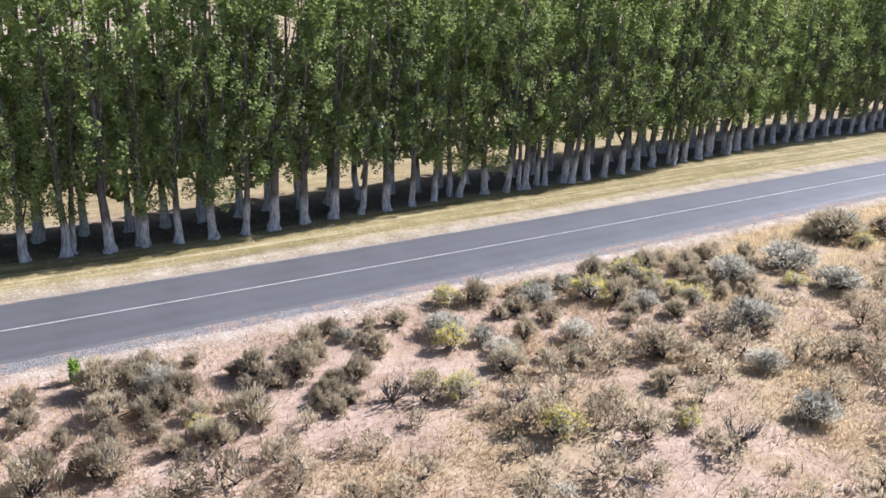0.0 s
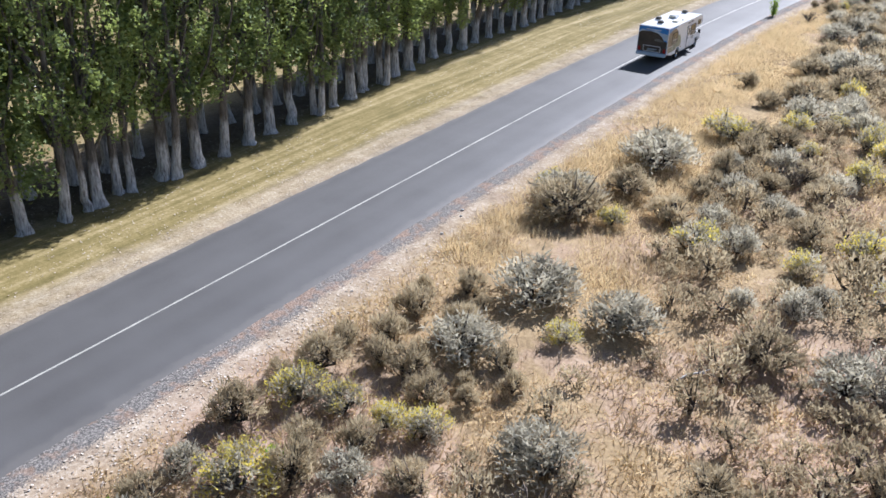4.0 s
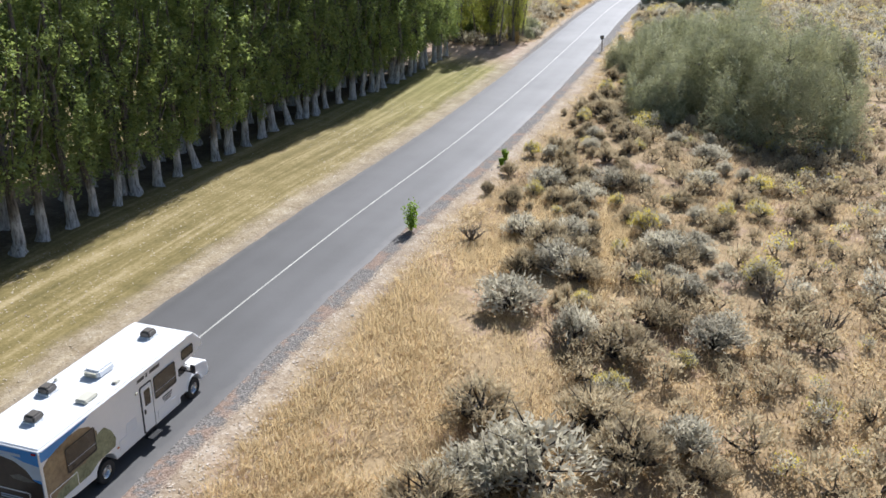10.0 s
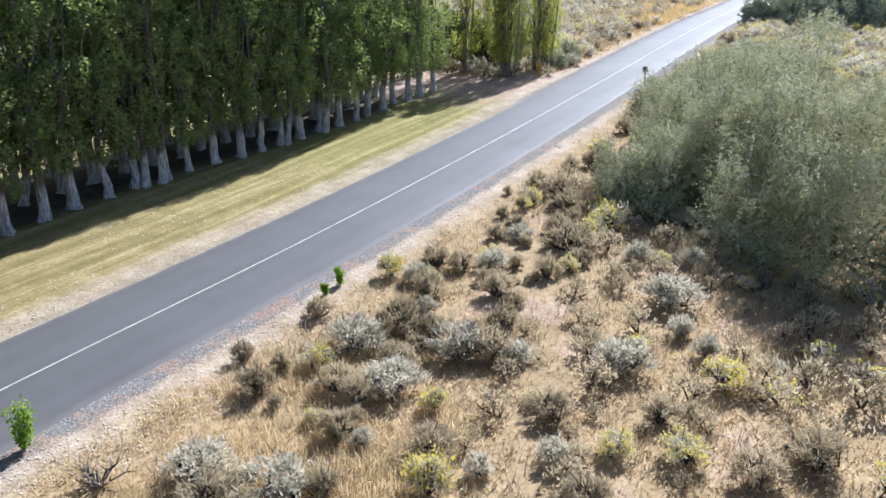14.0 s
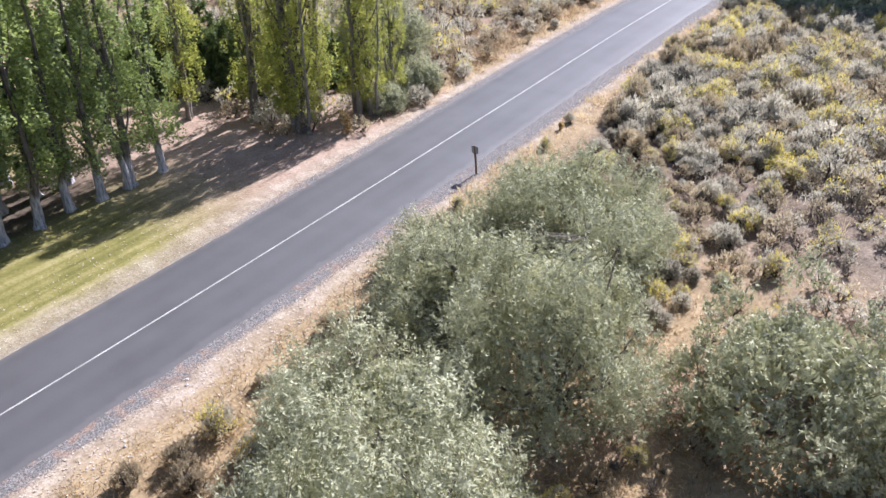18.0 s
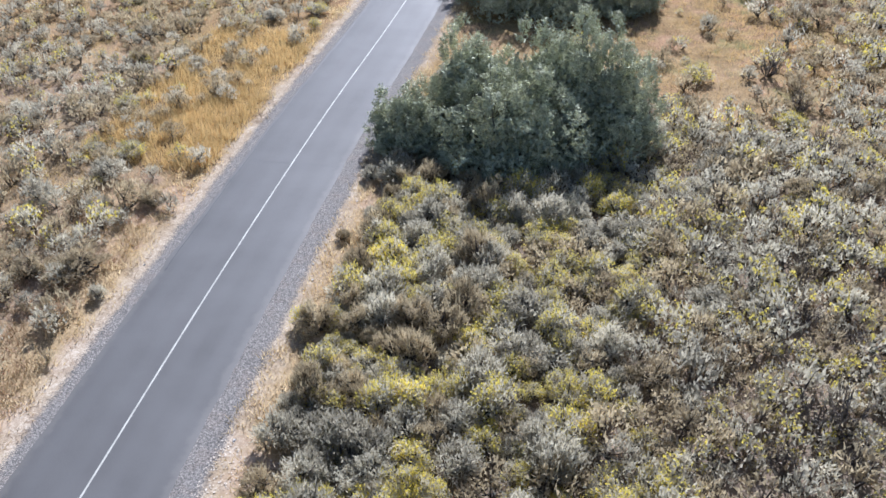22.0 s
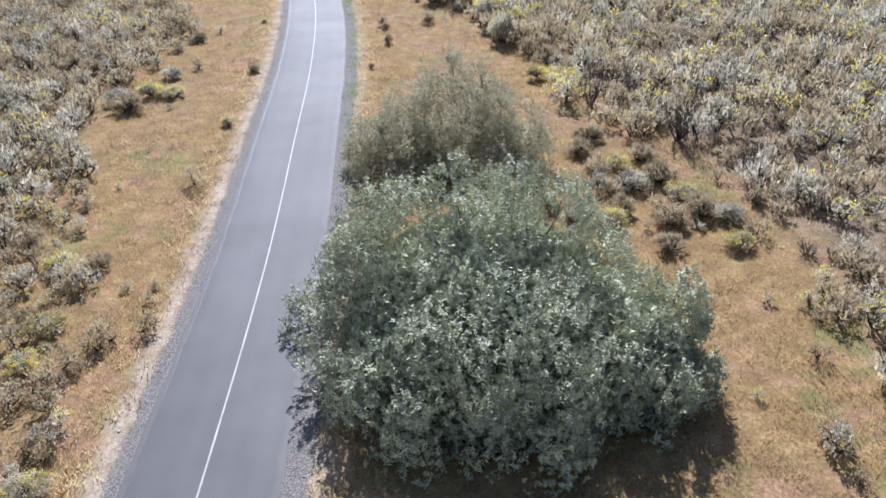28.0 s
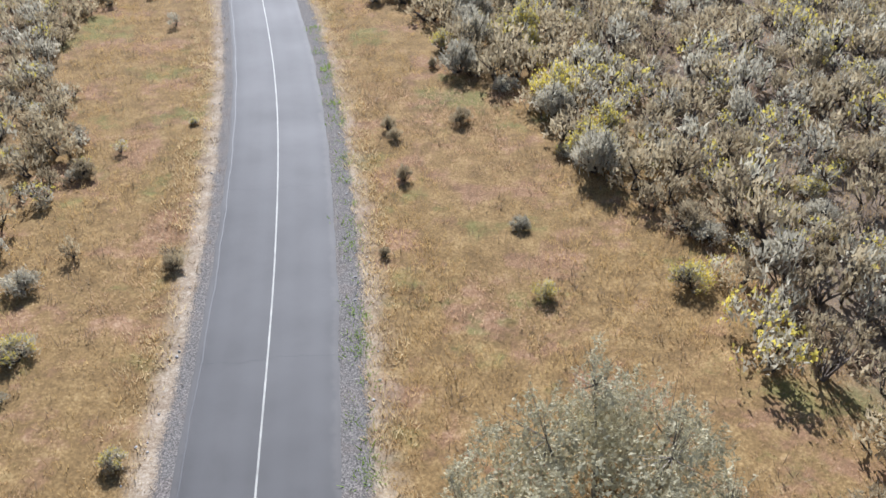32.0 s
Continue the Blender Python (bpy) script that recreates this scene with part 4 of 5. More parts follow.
def seen_edge(y):
    """How far the brush reaches beside the road."""
    return np.interp(y, (-270, -250, -240, -220, -190, -160, -100, -40, 0, 20, 40, 60), (19, 27, 33, 28, 23, 30, 39, 48, 54, 60, 68, 70))


# places already taken, in cells of 4 m
cells = {}
for b in brush:
    cells.setdefault((int(b[1] // 4), int(b[2] // 4)), []).append(b)
# silvery trees: x, y, half width, half depth, height, share of leaves, pale or not
OLIVES = [(18.5, -96.4, 5.2, 4.8, 7.0, 0.9, 1), (14.7, -101.5, 2.6, 2.6, 3.0, 0.8, 1), (17.9, -104.9, 3.4, 3.2, 4.4, 0.8, 1), (22.7, -113.1, 4.8, 4.6, 5.6, 0.75, 1),
          (24.9, -106.0, 4.2, 4.0, 9.0, 0.75, 1), (27.6, -119.3, 4.8, 4.8, 8.8, 0.9, 1), (33.6, -125.8, 5.4, 5.2, 8.2, 0.85, 1), (33.3, -101.3, 4.8, 4.4, 6.8, 0.7, 1)]
LATER_OLIVES = [(13.6, -37.0, 4.6, 4.4, 8.4, 0.9, 0), (7.6, -38.6, 3.2, 3.4, 7.9, 0.9, 0), (11.3, -42.8, 5.4, 3.6, 6.3, 0.9, 0), (17.2, -38.6, 3.2, 3.4, 7.4, 0.9, 0),
          (4.0, -42.4, 2.4, 2.4, 4.4, 0.9, 0), (5.9, -7.2, 8.8, 10.4, 8.6, 1.3, 0), (13.2, -9.4, 4.2, 5.2, 5.6, 0.9, 0), (1.8, 19.2, 5.6, 5.6, 8.0, 0.8, 1), (-1.6, 14.8, 3.9, 4.0, 5.4, 0.85, 1), (5.6, 15.0, 4.4, 4.2, 5.8, 0.85, 1),
          (-11.8, -80.0, 4.4, 4.2, 6.2, 0.8, 1), (-4.7, -82.7, 1.6, 1.6, 2.0, 1, 1), (-3.8, -87.5, 1.3, 1.5, 1.6, 1, 1), (22.8, -123.8, 3.0, 2.8, 4.3, 0.8, 1)]
OLIVES += LATER_OLIVES
HEDGES = [(-15.4, -91.0, 3.8, 3.0, 5.4), (-20.6, -93.3, 4.6, 4.0, 6.0), (-12.3, -88.0, 3.4, 3.0, 4.4), (-23.5, -100.4, 4.0, 4.0, 6.5)]
for i in range(38000):
    y, d = (r.uniform(-277, 106), r.uniform(-50, 68)) if i < 34000 else (r.uniform(-80, -34), r.uniform(7, 38))
    if abs(d) < 5.6 or d > seen_edge(y):
        continue
    cover, bloom, size = brush_cover(y, d)
    clump = 0.5 + 0.5 * math.sin(d * 0.55 + 2.2 * math.sin(y * 0.23)) * math.sin(y * 0.47 + 1.7 * math.sin(d * 0.31))
    if r.uniform() > cover * (0.35 + 0.65 * clump):
        continue
    x = float(road_x(y)) + d
    s = size * r.uniform(0.5, 1.35)
    cx, cy = int(x // 4), int(y // 4)
    close = any((x - b[1]) ** 2 + (y - b[2]) ** 2 < ((0.36 if y > 0 else 0.31 if y > -98 else 0.42) * (s + b[5])) ** 2 for ix in (cx - 1, cx, cx + 1) for iy in (cy - 1, cy, cy + 1) for b in cells.get((ix, iy), ()))
    if close or any(((x - o[0]) / o[2]) ** 2 + ((y - o[1]) / o[3]) ** 2 < 0.8 for o in OLIVES + HEDGES):
        continue
    p = r.uniform()
    kind = int(r.integers(8, 12)) if p < bloom else int(r.integers(12, 15)) if p > (0.93 if d > (14 if y < -98 else 24) else 2) else int(r.integers(5, 8)) if r.uniform() < (0.32 if y > -30 else 0.58 if y > -98 else 0.04 if y < -226 else 0.14) else int(r.integers(0, 5))
    b = (kind, x, y, -0.03, r.uniform(0, 6.28), s, s * r.uniform(0.95, 1.35) * (1.4 if y > 10 else 1.15 if y > -98 else 1.05), d, 0)
    brush.append(b)
    cells.setdefault((cx, cy), []).append(b)

BRUSH_KINDS = (((0, 5), "sagebrush", "grey-green sagebrush with crooked woody stems on dry ground", "sagebrush beside the road", SAGE),
               ((5, 8), "grey_brush", "rounded pale grey brush on dry ground", "grey brush beside the road", SAGE_GREY),
               ((8, 12), "rabbitbrush", "grey rabbitbrush with yellow flower tops on dry ground", "rabbitbrush beside the road", SAGE_GREY),
               ((12, 15), "dead_brush", "bare dead brush with twisted grey twigs", "dead brush beside the road", SAGE))
order = sorted(range(len(brush)), key=lambda i: (-brush[i][8], abs(brush[i][7] - 8)))
taken = set()
for (k0, k1), name, label, group, leaf in BRUSH_KINDS:
    meshes = {}
    for k in range(k0, k1):
        v, f, m = shapes[k]
        meshes[k] = []
        for i, (what, mat) in enumerate((("branchwork", DEAD_TWIG if name == "dead_brush" else TWIG), ("foliage", leaf), ("blossom", YELLOW))):
            if (m == i).any():
                used, back = np.unique(f[m == i], return_inverse=True)
                meshes[k].append((what, mesh_of(what, v[used], back.reshape(-1, 3), [mat])))
    count = 0
    for i in order:
        k, x, y, z, turn, w, h = brush[i][:7]
        if k0 <= k < k1 and count < (110 if name == "dead_brush" else 330):
            thing = empty(name, pose(x, y, z, 0, 0, math.degrees(turn)) @ Matrix.Diagonal((w, w, h, 1)), label, "shrub", group)
            for what, me in meshes[k]:
                ob = new(what, me)
                ob.parent = thing
            taken.add(i)
            count += 1
for (k0, k1), name, label, group, leaf in BRUSH_KINDS[:3]:
    for far, word in ((False, "far "), (True, "distant ")):
        rest = [b[:7] for i, b in enumerate(brush) if i not in taken and k0 <= b[0] < k1 and (b[7] > 26 or b[7] < -14 or b[2] > 50) == far]
        if rest:
            v, f, m = scatter(distant_shapes if far else far_shapes, rest)
            tagged(new(name + "_scrub", mesh_of(name + "_scrub", v, f, [TWIG, leaf, YELLOW], m)), word + label, "scrub", kind="stuff")

# ---- dry grass and weeds ----
def grass_tuft(seed, n, tall, spread=0.35, broad=0.03):
    r = rng(seed)
    a, out = r.uniform(0, 6.28, n), spread * np.sqrt(r.uniform(0, 1, n))
    base = np.stack([np.cos(a) * out, np.sin(a) * out, np.zeros(n)], 1)
    tip = base + np.stack([np.cos(a) * 0.45, np.sin(a) * 0.45, np.ones(n)], 1) * (tall * r.uniform(0.5, 1.1, n))[:, None] + r.normal(0, 0.08, (n, 3))
    b = r.uniform(0, 6.28, n)
    side = np.stack([-np.sin(b), np.cos(b), np.zeros(n)], 1) * broad
    v = np.stack([base - side, base + side, tip], 1).reshape(-1, 3)
    return v, np.arange(3 * n).reshape(n, 3), np.zeros(n, int)


fine_tufts = [grass_tuft(210 + k, 17, 0.30, 0.42, 0.011) for k in range(6)]
tufts = [grass_tuft(200 + k, 11, 0.30, 0.50, 0.021) for k in range(6)]
rust_tufts = [grass_tuft(220 + k, 12, 0.30, 0.60, 0.013) for k in range(6)]


def grass(name, label, mat, n, y0, y1, right, seed, wanted, tall=1.0, kinds=tufts):
    """Tufts over a stretch beside the road; wanted gives the share that stays."""
    r = rng(seed)
    y = r.uniform(y0, y1, n)
    d = r.uniform(right[0], right[1], n)
    keep = r.uniform(size=n) < wanted(y, d)
    y, d = y[keep], d[keep]
    k = len(y)
    p = np.stack([r.integers(0, 6, k), road_x(y) + d, y, np.full(k, -0.06), r.uniform(0, 6.28, k), r.uniform(0.7, 1.5, k), tall * r.uniform(0.5, 1.3, k)], 1)
    v, f, m = scatter(kinds, p)
    return tagged(new(name, mesh_of(name, v, f, [mat])), label, "grass", kind="stuff")


def patchy(y, d):
    return 0.5 + 0.5 * np.sin(d * 0.7 + 2 * np.sin(y * 0.19)) * np.sin(y * 0.37 + 1.5 * np.sin(d * 0.4))


grass("dry_grass", "pale straw-coloured dry grass", DRY_GRASS, 40000, -277, -95, (5.6, 29), 71, lambda y, d: np.where((y > -226) & (y < -152) & (d < 20), 1.0, np.where(y > -152, 0.75, 0.95)) * (0.45 + 0.55 * patchy(y, d)), 0.58)
grass("straw_meadow", "knee-high golden straw grass in a meadow", DRY_GRASS, 15000, -224, -148, (6.0, 16), 81, lambda y, d: np.clip(1.6 * patchy(y * 0.8 + 5, d * 1.3) - 0.1, 0.15, 1), 1.15, fine_tufts)
grass("dry_forbs", "low brown dry weeds between brush", FORB, 9500, -277, -95, (6.4, 32), 79, lambda y, d: np.where((y > -226) & (y < -152) & (d < 13), 0.12, 0.75), 1.25)
grass("rust_grass", "rust-coloured dry grass", RUST_GRASS, 36000, -60, 98, (5.2, 46), 72, lambda y, d: 0.15 + 0.40 * patchy(y, d) + 0.45 * patchy(y * 2.7, d * 2.9), 1.05, rust_tufts)
grass("rust_grass", "rust-coloured dry grass across the road", RUST_GRASS, 27000, -60, 98, (-45, -5.4), 73, lambda y, d: 0.15 + 0.40 * patchy(y, d) + 0.45 * patchy(y * 2.7, d * 2.9), 1.05, rust_tufts)
grass("dry_forbs", "low brown dry weeds in the rust-coloured grass", FORB, 7000, -60, 105, (-45, 46), 80, lambda y, d: np.where(np.abs(d) < 6, 0, 0.7), 1.4)
grass("verge_grass", "pale dry grass along the edge of the road", DRY_GRASS, 5000, -100, 105, (4.9, 6.6), 74, lambda y, d: 0.6 * patchy(y * 3, d))
grass("verge_grass", "pale dry grass along the edge of the road", DRY_GRASS, 5000, -90, 105, (-7.0, -5.0), 75, lambda y, d: 0.6 * patchy(y * 3, d))
grass("scrub_grass", "pale dry grass between brush", DRY_GRASS, 9000, -104, -40, (6, 36), 76, lambda y, d: 0.5 * patchy(y, d))
grass("straw_verge", "pale straw grass across the road from the scrub", DRY_GRASS, 5500, -96, -48, (-34, -7), 83, lambda y, d: 0.75 * patchy(y * 1.3, d), 0.9, fine_tufts)
grass("russet_grass", "low reddish dry grass at the edge of the scrub", PINK_WEED, 2600, -104, -74, (6.2, 17), 82, lambda y, d: 0.8 * patchy(y * 1.4, d), 0.9, fine_tufts)
grass("golden_weeds", "golden dry weeds in a dense patch", GOLD_WEED, 6500, -50, -25, (-15, -5.4), 77, lambda y, d: patchy(y, d) ** 0.5, 1.9)
grass("reddish_weeds", "low reddish dry weeds beside the road", PINK_WEED, 1500, -80, -55, (-12, -6.0), 78, lambda y, d: patchy(y * 1.5, d), 1.1)

grass("edge_weeds", "small green weeds at the edge of the asphalt", GREEN_WEED, 420, 12, 78, (3.9, 4.9), 84, lambda y, d: patchy(y * 4, d * 3) ** 2, 0.8)
grass("edge_tufts", "small dark dry tufts on the pale verge", FORB, 700, -80, 95, (-5.4, -4.3), 85, lambda y, d: 0.6 * patchy(y * 5, d * 3) ** 2, 0.9)

# ---- silvery trees ----
for k, (x, y, w, dp, h, full, pale) in enumerate(OLIVES + [(*t, 1.0, 2) for t in HEDGES]):
    close, thin = k < 7 or k == 21, 15 <= k < 18
    wood, leaves = olive_tree(300 + k, w, dp, h, int((8500 if close else 2500 if pale == 2 else 5200) * full * (w * dp) ** 0.62), size=0.058 if close or thin else 0.16 if pale == 2 else 0.080, twigs=150 if pale == 1 and w > 3 else 50,
                              reach=0.45 if pale == 1 else 0.25, lacy=1.0 if thin or close else 0.5 if pale == 1 else 0.0, spray=0.9 if close else 0.5, long=2.7 if close or thin else 2.3, domes=1.65 if w > 8 else 1.45 if close else 1.0)
    label, group, mat = (("broad silvery-green many-stemmed tree with leaves to the ground", "silvery trees beside the road", OLIVE),
                         ("pale grey-green many-stemmed tree with bare twigs at the top", "silvery trees beside the road", OLIVE_PALE),
                         ("dense dark green bushy tree behind the poplars", "dark trees behind the poplars", HEDGE))[pale]
    thing = empty("hedge_tree" if pale == 2 else "olive_tree", pose(x, y, 0), label, "tree", group)
    for name, a, leaf in (("branchwork", wood, DARK_BARK if pale != 1 else DEAD_TWIG if close else PALE_TWIG), ("crown", leaves, OLIVE_LACY if thin else mat)):
        ob = new(name, mesh_of(name, a[0], a[1], [leaf]))
        ob.parent = thing

# ---- motorhome ----
def plain(colour, gloss, metal=0.0, vary=0.12):
    """A smooth painted or moulded surface with faint dirt."""
    def build(nt, bsdf):
        f = noise_of(nt, spot(nt), 1.7, 4)
        dark = tuple(c * (1 - vary) for c in colour)
        wires(nt, ramp(nt, f, [(0.35, dark), (0.65, colour)]), bsdf.inputs["Base Color"])
        bsdf.inputs["Roughness"].default_value, bsdf.inputs["Metallic"].default_value = gloss, metal
    return build


BLUE = material("blue_print", plain((0.05, 0.27, 0.70), 0.3))
CLOUD = material("cloud_print", plain((0.50, 0.60, 0.72), 0.3))
ROCK = material("brown_rock_print", two_tone((0.030, 0.024, 0.020), (0.085, 0.065, 0.05), 1.2, 6, 0.3, 0))
RIDGE = material("ridge_print", two_tone((0.10, 0.10, 0.09), (0.24, 0.23, 0.20), 2, 9, 0.35, 0))
ARCH = material("arch_print", two_tone((0.13, 0.085, 0.045), (0.34, 0.26, 0.15), 1.5, 7, 0.3, 0))
SHRUB = material("shrub_print", two_tone((0.09, 0.105, 0.05), (0.34, 0.36, 0.21), 2.5, 12, 0.3, 0))
GLASS = material("dark_glass", plain((0.018, 0.015, 0.014), 0.06))
BLACK = material("black_plastic", plain((0.02, 0.02, 0.022), 0.5))
RUBBER = material("tyre_rubber", plain((0.022, 0.022, 0.023), 0.8))
CHROME = material("steel_rim", plain((0.62, 0.62, 0.63), 0.25, 0.9))
BUMPER = material("pale_bumper", plain((0.55, 0.66, 0.76), 0.3))
SMOKE = material("smoked_plastic", plain((0.14, 0.125, 0.11), 0.35))
CREAM = material("cream_plastic", plain((0.66, 0.63, 0.52), 0.4))
RED = material("red_lens", plain((0.42, 0.02, 0.02), 0.15))
AMBER = material("amber_lens", plain((0.6, 0.2, 0.03), 0.2))
CLEAR = material("headlight_lens", plain((0.55, 0.57, 0.6), 0.08))
LETTER = material("dark_lettering", plain((0.04, 0.04, 0.045), 0.4))

RV_W, RV_H = 1.245, 2.88
rv = empty("motorhome", pose(17.22, -186.05, 0.022, 0, 0, 7.5), "white cab-over motorhome with blue and brown printed rear on asphalt", "motorhome")


def slab(points, x0, x1, bevel=0.0):
    """A flat outline in the (y, z) plane, drawn out from x0 to x1."""
    bm = bmesh.new()
    a = [bm.verts.new((x0, y, z)) for y, z in points]
    b = [bm.verts.new((x1, y, z)) for y, z in points]
    n = len(points)
    bm.faces.new(a)
    bm.faces.new(list(reversed(b)))
    for i in range(n):
        bm.faces.new((a[i], b[i], b[(i + 1) % n], a[(i + 1) % n]))
    bmesh.ops.recalc_face_normals(bm, faces=bm.faces)
    if bevel:
        bmesh.ops.bevel(bm, geom=[e for e in bm.edges if e.calc_face_angle(0) > 0.6], offset=bevel, segments=3, profile=0.5, affect="EDGES")
    return bm


def rear_slab(points, y0, y1, bevel=0.0):
    """A flat outline in the (x, z) plane, drawn out from y0 to y1."""
    bm = slab(points, y0, y1, bevel)
    bmesh.ops.transform(bm, matrix=Matrix(((0, 1, 0, 0), (1, 0, 0, 0), (0, 0, 1, 0), (0, 0, 0, 1))), verts=bm.verts)
    bmesh.ops.recalc_face_normals(bm, faces=bm.faces)
    return bm


def block(x, y, z, w, d, h, bevel=0.02, taper=1.0):
    bm = bmesh.new()
    bmesh.ops.create_cube(bm, size=1)
    for v in bm.verts:
        k = taper if v.co.z > 0 else 1.0
        v.co = Vector((x + v.co.x * w * k, y + v.co.y * d * k, z + (v.co.z + 0.5) * h))
    if bevel:
        bmesh.ops.bevel(bm, geom=bm.edges[:], offset=bevel, segments=2, affect="EDGES")
    return bm


def rounded(y0, y1, z0, z1, r=0.06):
    out = []
    for cy, cz, a0 in ((y1 - r, z1 - r, 0), (y0 + r, z1 - r, 90), (y0 + r, z0 + r, 180), (y1 - r, z0 + r, 270)):
        for k in range(4):
            a = radians(a0 + 30 * k)
            out.append((cy + r * math.cos(a), cz + r * math.sin(a)))
    return out


def arch(yc, zb, r, n=9):
    return [(yc + r * math.cos(math.pi * k / n), zb + r * math.sin(math.pi * k / n) * 0.95) for k in range(n + 1)]


body = part("body", slab([(0, 0.78), (0, RV_H), (7.62, RV_H), (7.95, RV_H - 0.04), (8.42, 2.36), (8.40, 2.16), (8.15, 2.02), (6.85, 1.86), (6.80, 0.52)]
                         + arch(2.65, 0.52, 0.50) + [(1.2, 0.56)], -RV_W, RV_W, 0.035), WHITE, rv)
part("roof", slab([(0.03, RV_H - 0.01), (0.10, RV_H + 0.035), (7.5, RV_H + 0.035), (7.6, RV_H - 0.01)], -RV_W + 0.05, RV_W - 0.05, 0.012), WHITE, rv, "plain white roof")
cab = part("cab", slab([(6.78, 0.50), (6.78, 1.92), (7.30, 1.90), (7.95, 1.36), (8.75, 1.22), (9.02, 1.08), (9.08, 0.72), (9.02, 0.50)] + arch(8.04, 0.50, 0.46), -0.99, 0.99, 0.06), WHITE, rv, "white van cab with a sloping bonnet")
part("windscreen", slab([(7.36, 1.87), (7.97, 1.37), (8.00, 1.395), (7.40, 1.90)], -0.82, 0.82), GLASS, cab, "dark sloping windscreen")
for s in (-1, 1):
    part("cab_window", slab([(6.95, 1.34), (6.95, 1.78), (7.30, 1.80), (7.72, 1.42), (7.68, 1.34)], s * 0.985, s * 0.996), GLASS, cab, "dark side window")
    part("cab_door_seam", slab([(6.90, 0.62), (6.90, 1.84), (6.915, 1.84), (6.915, 0.62)], s * 0.986, s * 0.993), BLACK, cab)
    part("headlight", block(s * 0.74, 9.03, 0.86, 0.34, 0.10, 0.20, 0.03), CLEAR, cab, "clear headlight")
    mirror = part("mirror", block(s * 1.30, 7.62, 1.32, 0.20, 0.10, 0.34, 0.03), BLACK, rv, "black door mirror on an arm")
    part("mirror_arm", slab([(7.58, 1.36), (7.58, 1.41), (7.66, 1.41), (7.66, 1.36)], s * 0.97, s * 1.24), BLACK, mirror)
    part("fender_flare", slab(arch(8.04, 0.52, 0.50) + list(reversed(arch(8.04, 0.52, 0.45))), s * 0.985, s * 1.02), WHITE, cab)
part("grille", block(0, 9.055, 0.78, 0.95, 0.06, 0.26, 0.02), BLACK, cab)
part("front_bumper", block(0, 9.07, 0.46, 1.95, 0.18, 0.20, 0.05), CHROME, cab)


def wheel(y, x, s):
    n = 24
    prof = [(0.0, 0.23), (0.0, 0.36), (0.03, 0.395), (0.19, 0.395), (0.22, 0.36), (0.22, 0.23)]
    bm = bmesh.new()
    rings = [[bm.verts.new((x + s * (px - 0.22), y + pr * math.cos(2 * math.pi * k / n), 0.395 + pr * math.sin(2 * math.pi * k / n))) for k in range(n)] for px, pr in prof]
    for a, b in zip(rings, rings[1:]):
        for k in range(n):
            bm.faces.new((a[k], a[(k + 1) % n], b[(k + 1) % n], b[k]))
    bmesh.ops.recalc_face_normals(bm, faces=bm.faces)
    hub = empty_part("wheel", rv)
    part("tyre", bm, RUBBER, hub)
    prof = [(0.18, 0.235), (0.15, 0.19), (0.09, 0.15), (0.13, 0.07), (0.14, 0.0)]
    bm = bmesh.new()
    rings = [[bm.verts.new((x + s * (px - 0.22), y + max(pr, 0.004) * math.cos(2 * math.pi * k / n), 0.395 + max(pr, 0.004) * math.sin(2 * math.pi * k / n))) for k in range(n)] for px, pr in prof]
    for a, b in zip(rings, rings[1:]):
        for k in range(n):
            bm.faces.new((a[k], a[(k + 1) % n], b[(k + 1) % n], b[k]))
    bm.faces.new(rings[-1])
    bmesh.ops.recalc_face_normals(bm, faces=bm.faces)
    part("rim", bm, CHROME, hub, "bright steel rim")


def empty_part(name, parent):
    ob = new(name)
    ob.parent = parent
    ob.empty_display_size = 0.1
    return ob


for s in (-1, 1):
    wheel(2.65, s * (RV_W - 0.02), s)
    wheel(8.04, s * 0.98, s)
part("chassis", slab([(0.3, 0.42), (0.3, 0.70), (7.0, 0.62), (7.0, 0.42)], -0.55, 0.55), BLACK, rv, "dark underframe")
part("axle", block(0, 2.65, 0.33, 1.9, 0.18, 0.16, 0.03), BLACK, rv)

# the side towards the brush: windows, door, hatches and prints
X = RV_W
part("side_print", slab([(0.03, 2.50), (0.03, 2.84), (2.30, 2.84), (1.95, 2.70), (1.40, 2.66), (0.85, 2.48), (0.45, 2.46)], X + 0.001, X + 0.004), BLUE, body, "blue sky print along the top edge")
part("side_print", slab([(0.10, 2.30), (0.35, 2.46), (0.75, 2.55), (1.25, 2.64), (1.70, 2.63), (2.10, 2.45), (2.42, 2.10), (2.45, 1.55), (2.0, 1.25), (1.2, 1.1), (0.6, 0.95), (0.10, 0.9)], X + 0.002, X + 0.006), ARCH, body, "brown stone arch print")
part("side_print", slab([(0.25, 0.84), (0.5, 1.15), (0.95, 1.22), (1.35, 1.42), (1.75, 1.36), (2.05, 1.62), (2.35, 1.95), (2.75, 2.02), (3.05, 1.72), (3.22, 1.35), (3.15, 1.06), (2.3, 1.02), (1.9, 0.85)], X + 0.003, X + 0.008), SHRUB, body, "grey-green shrub print")


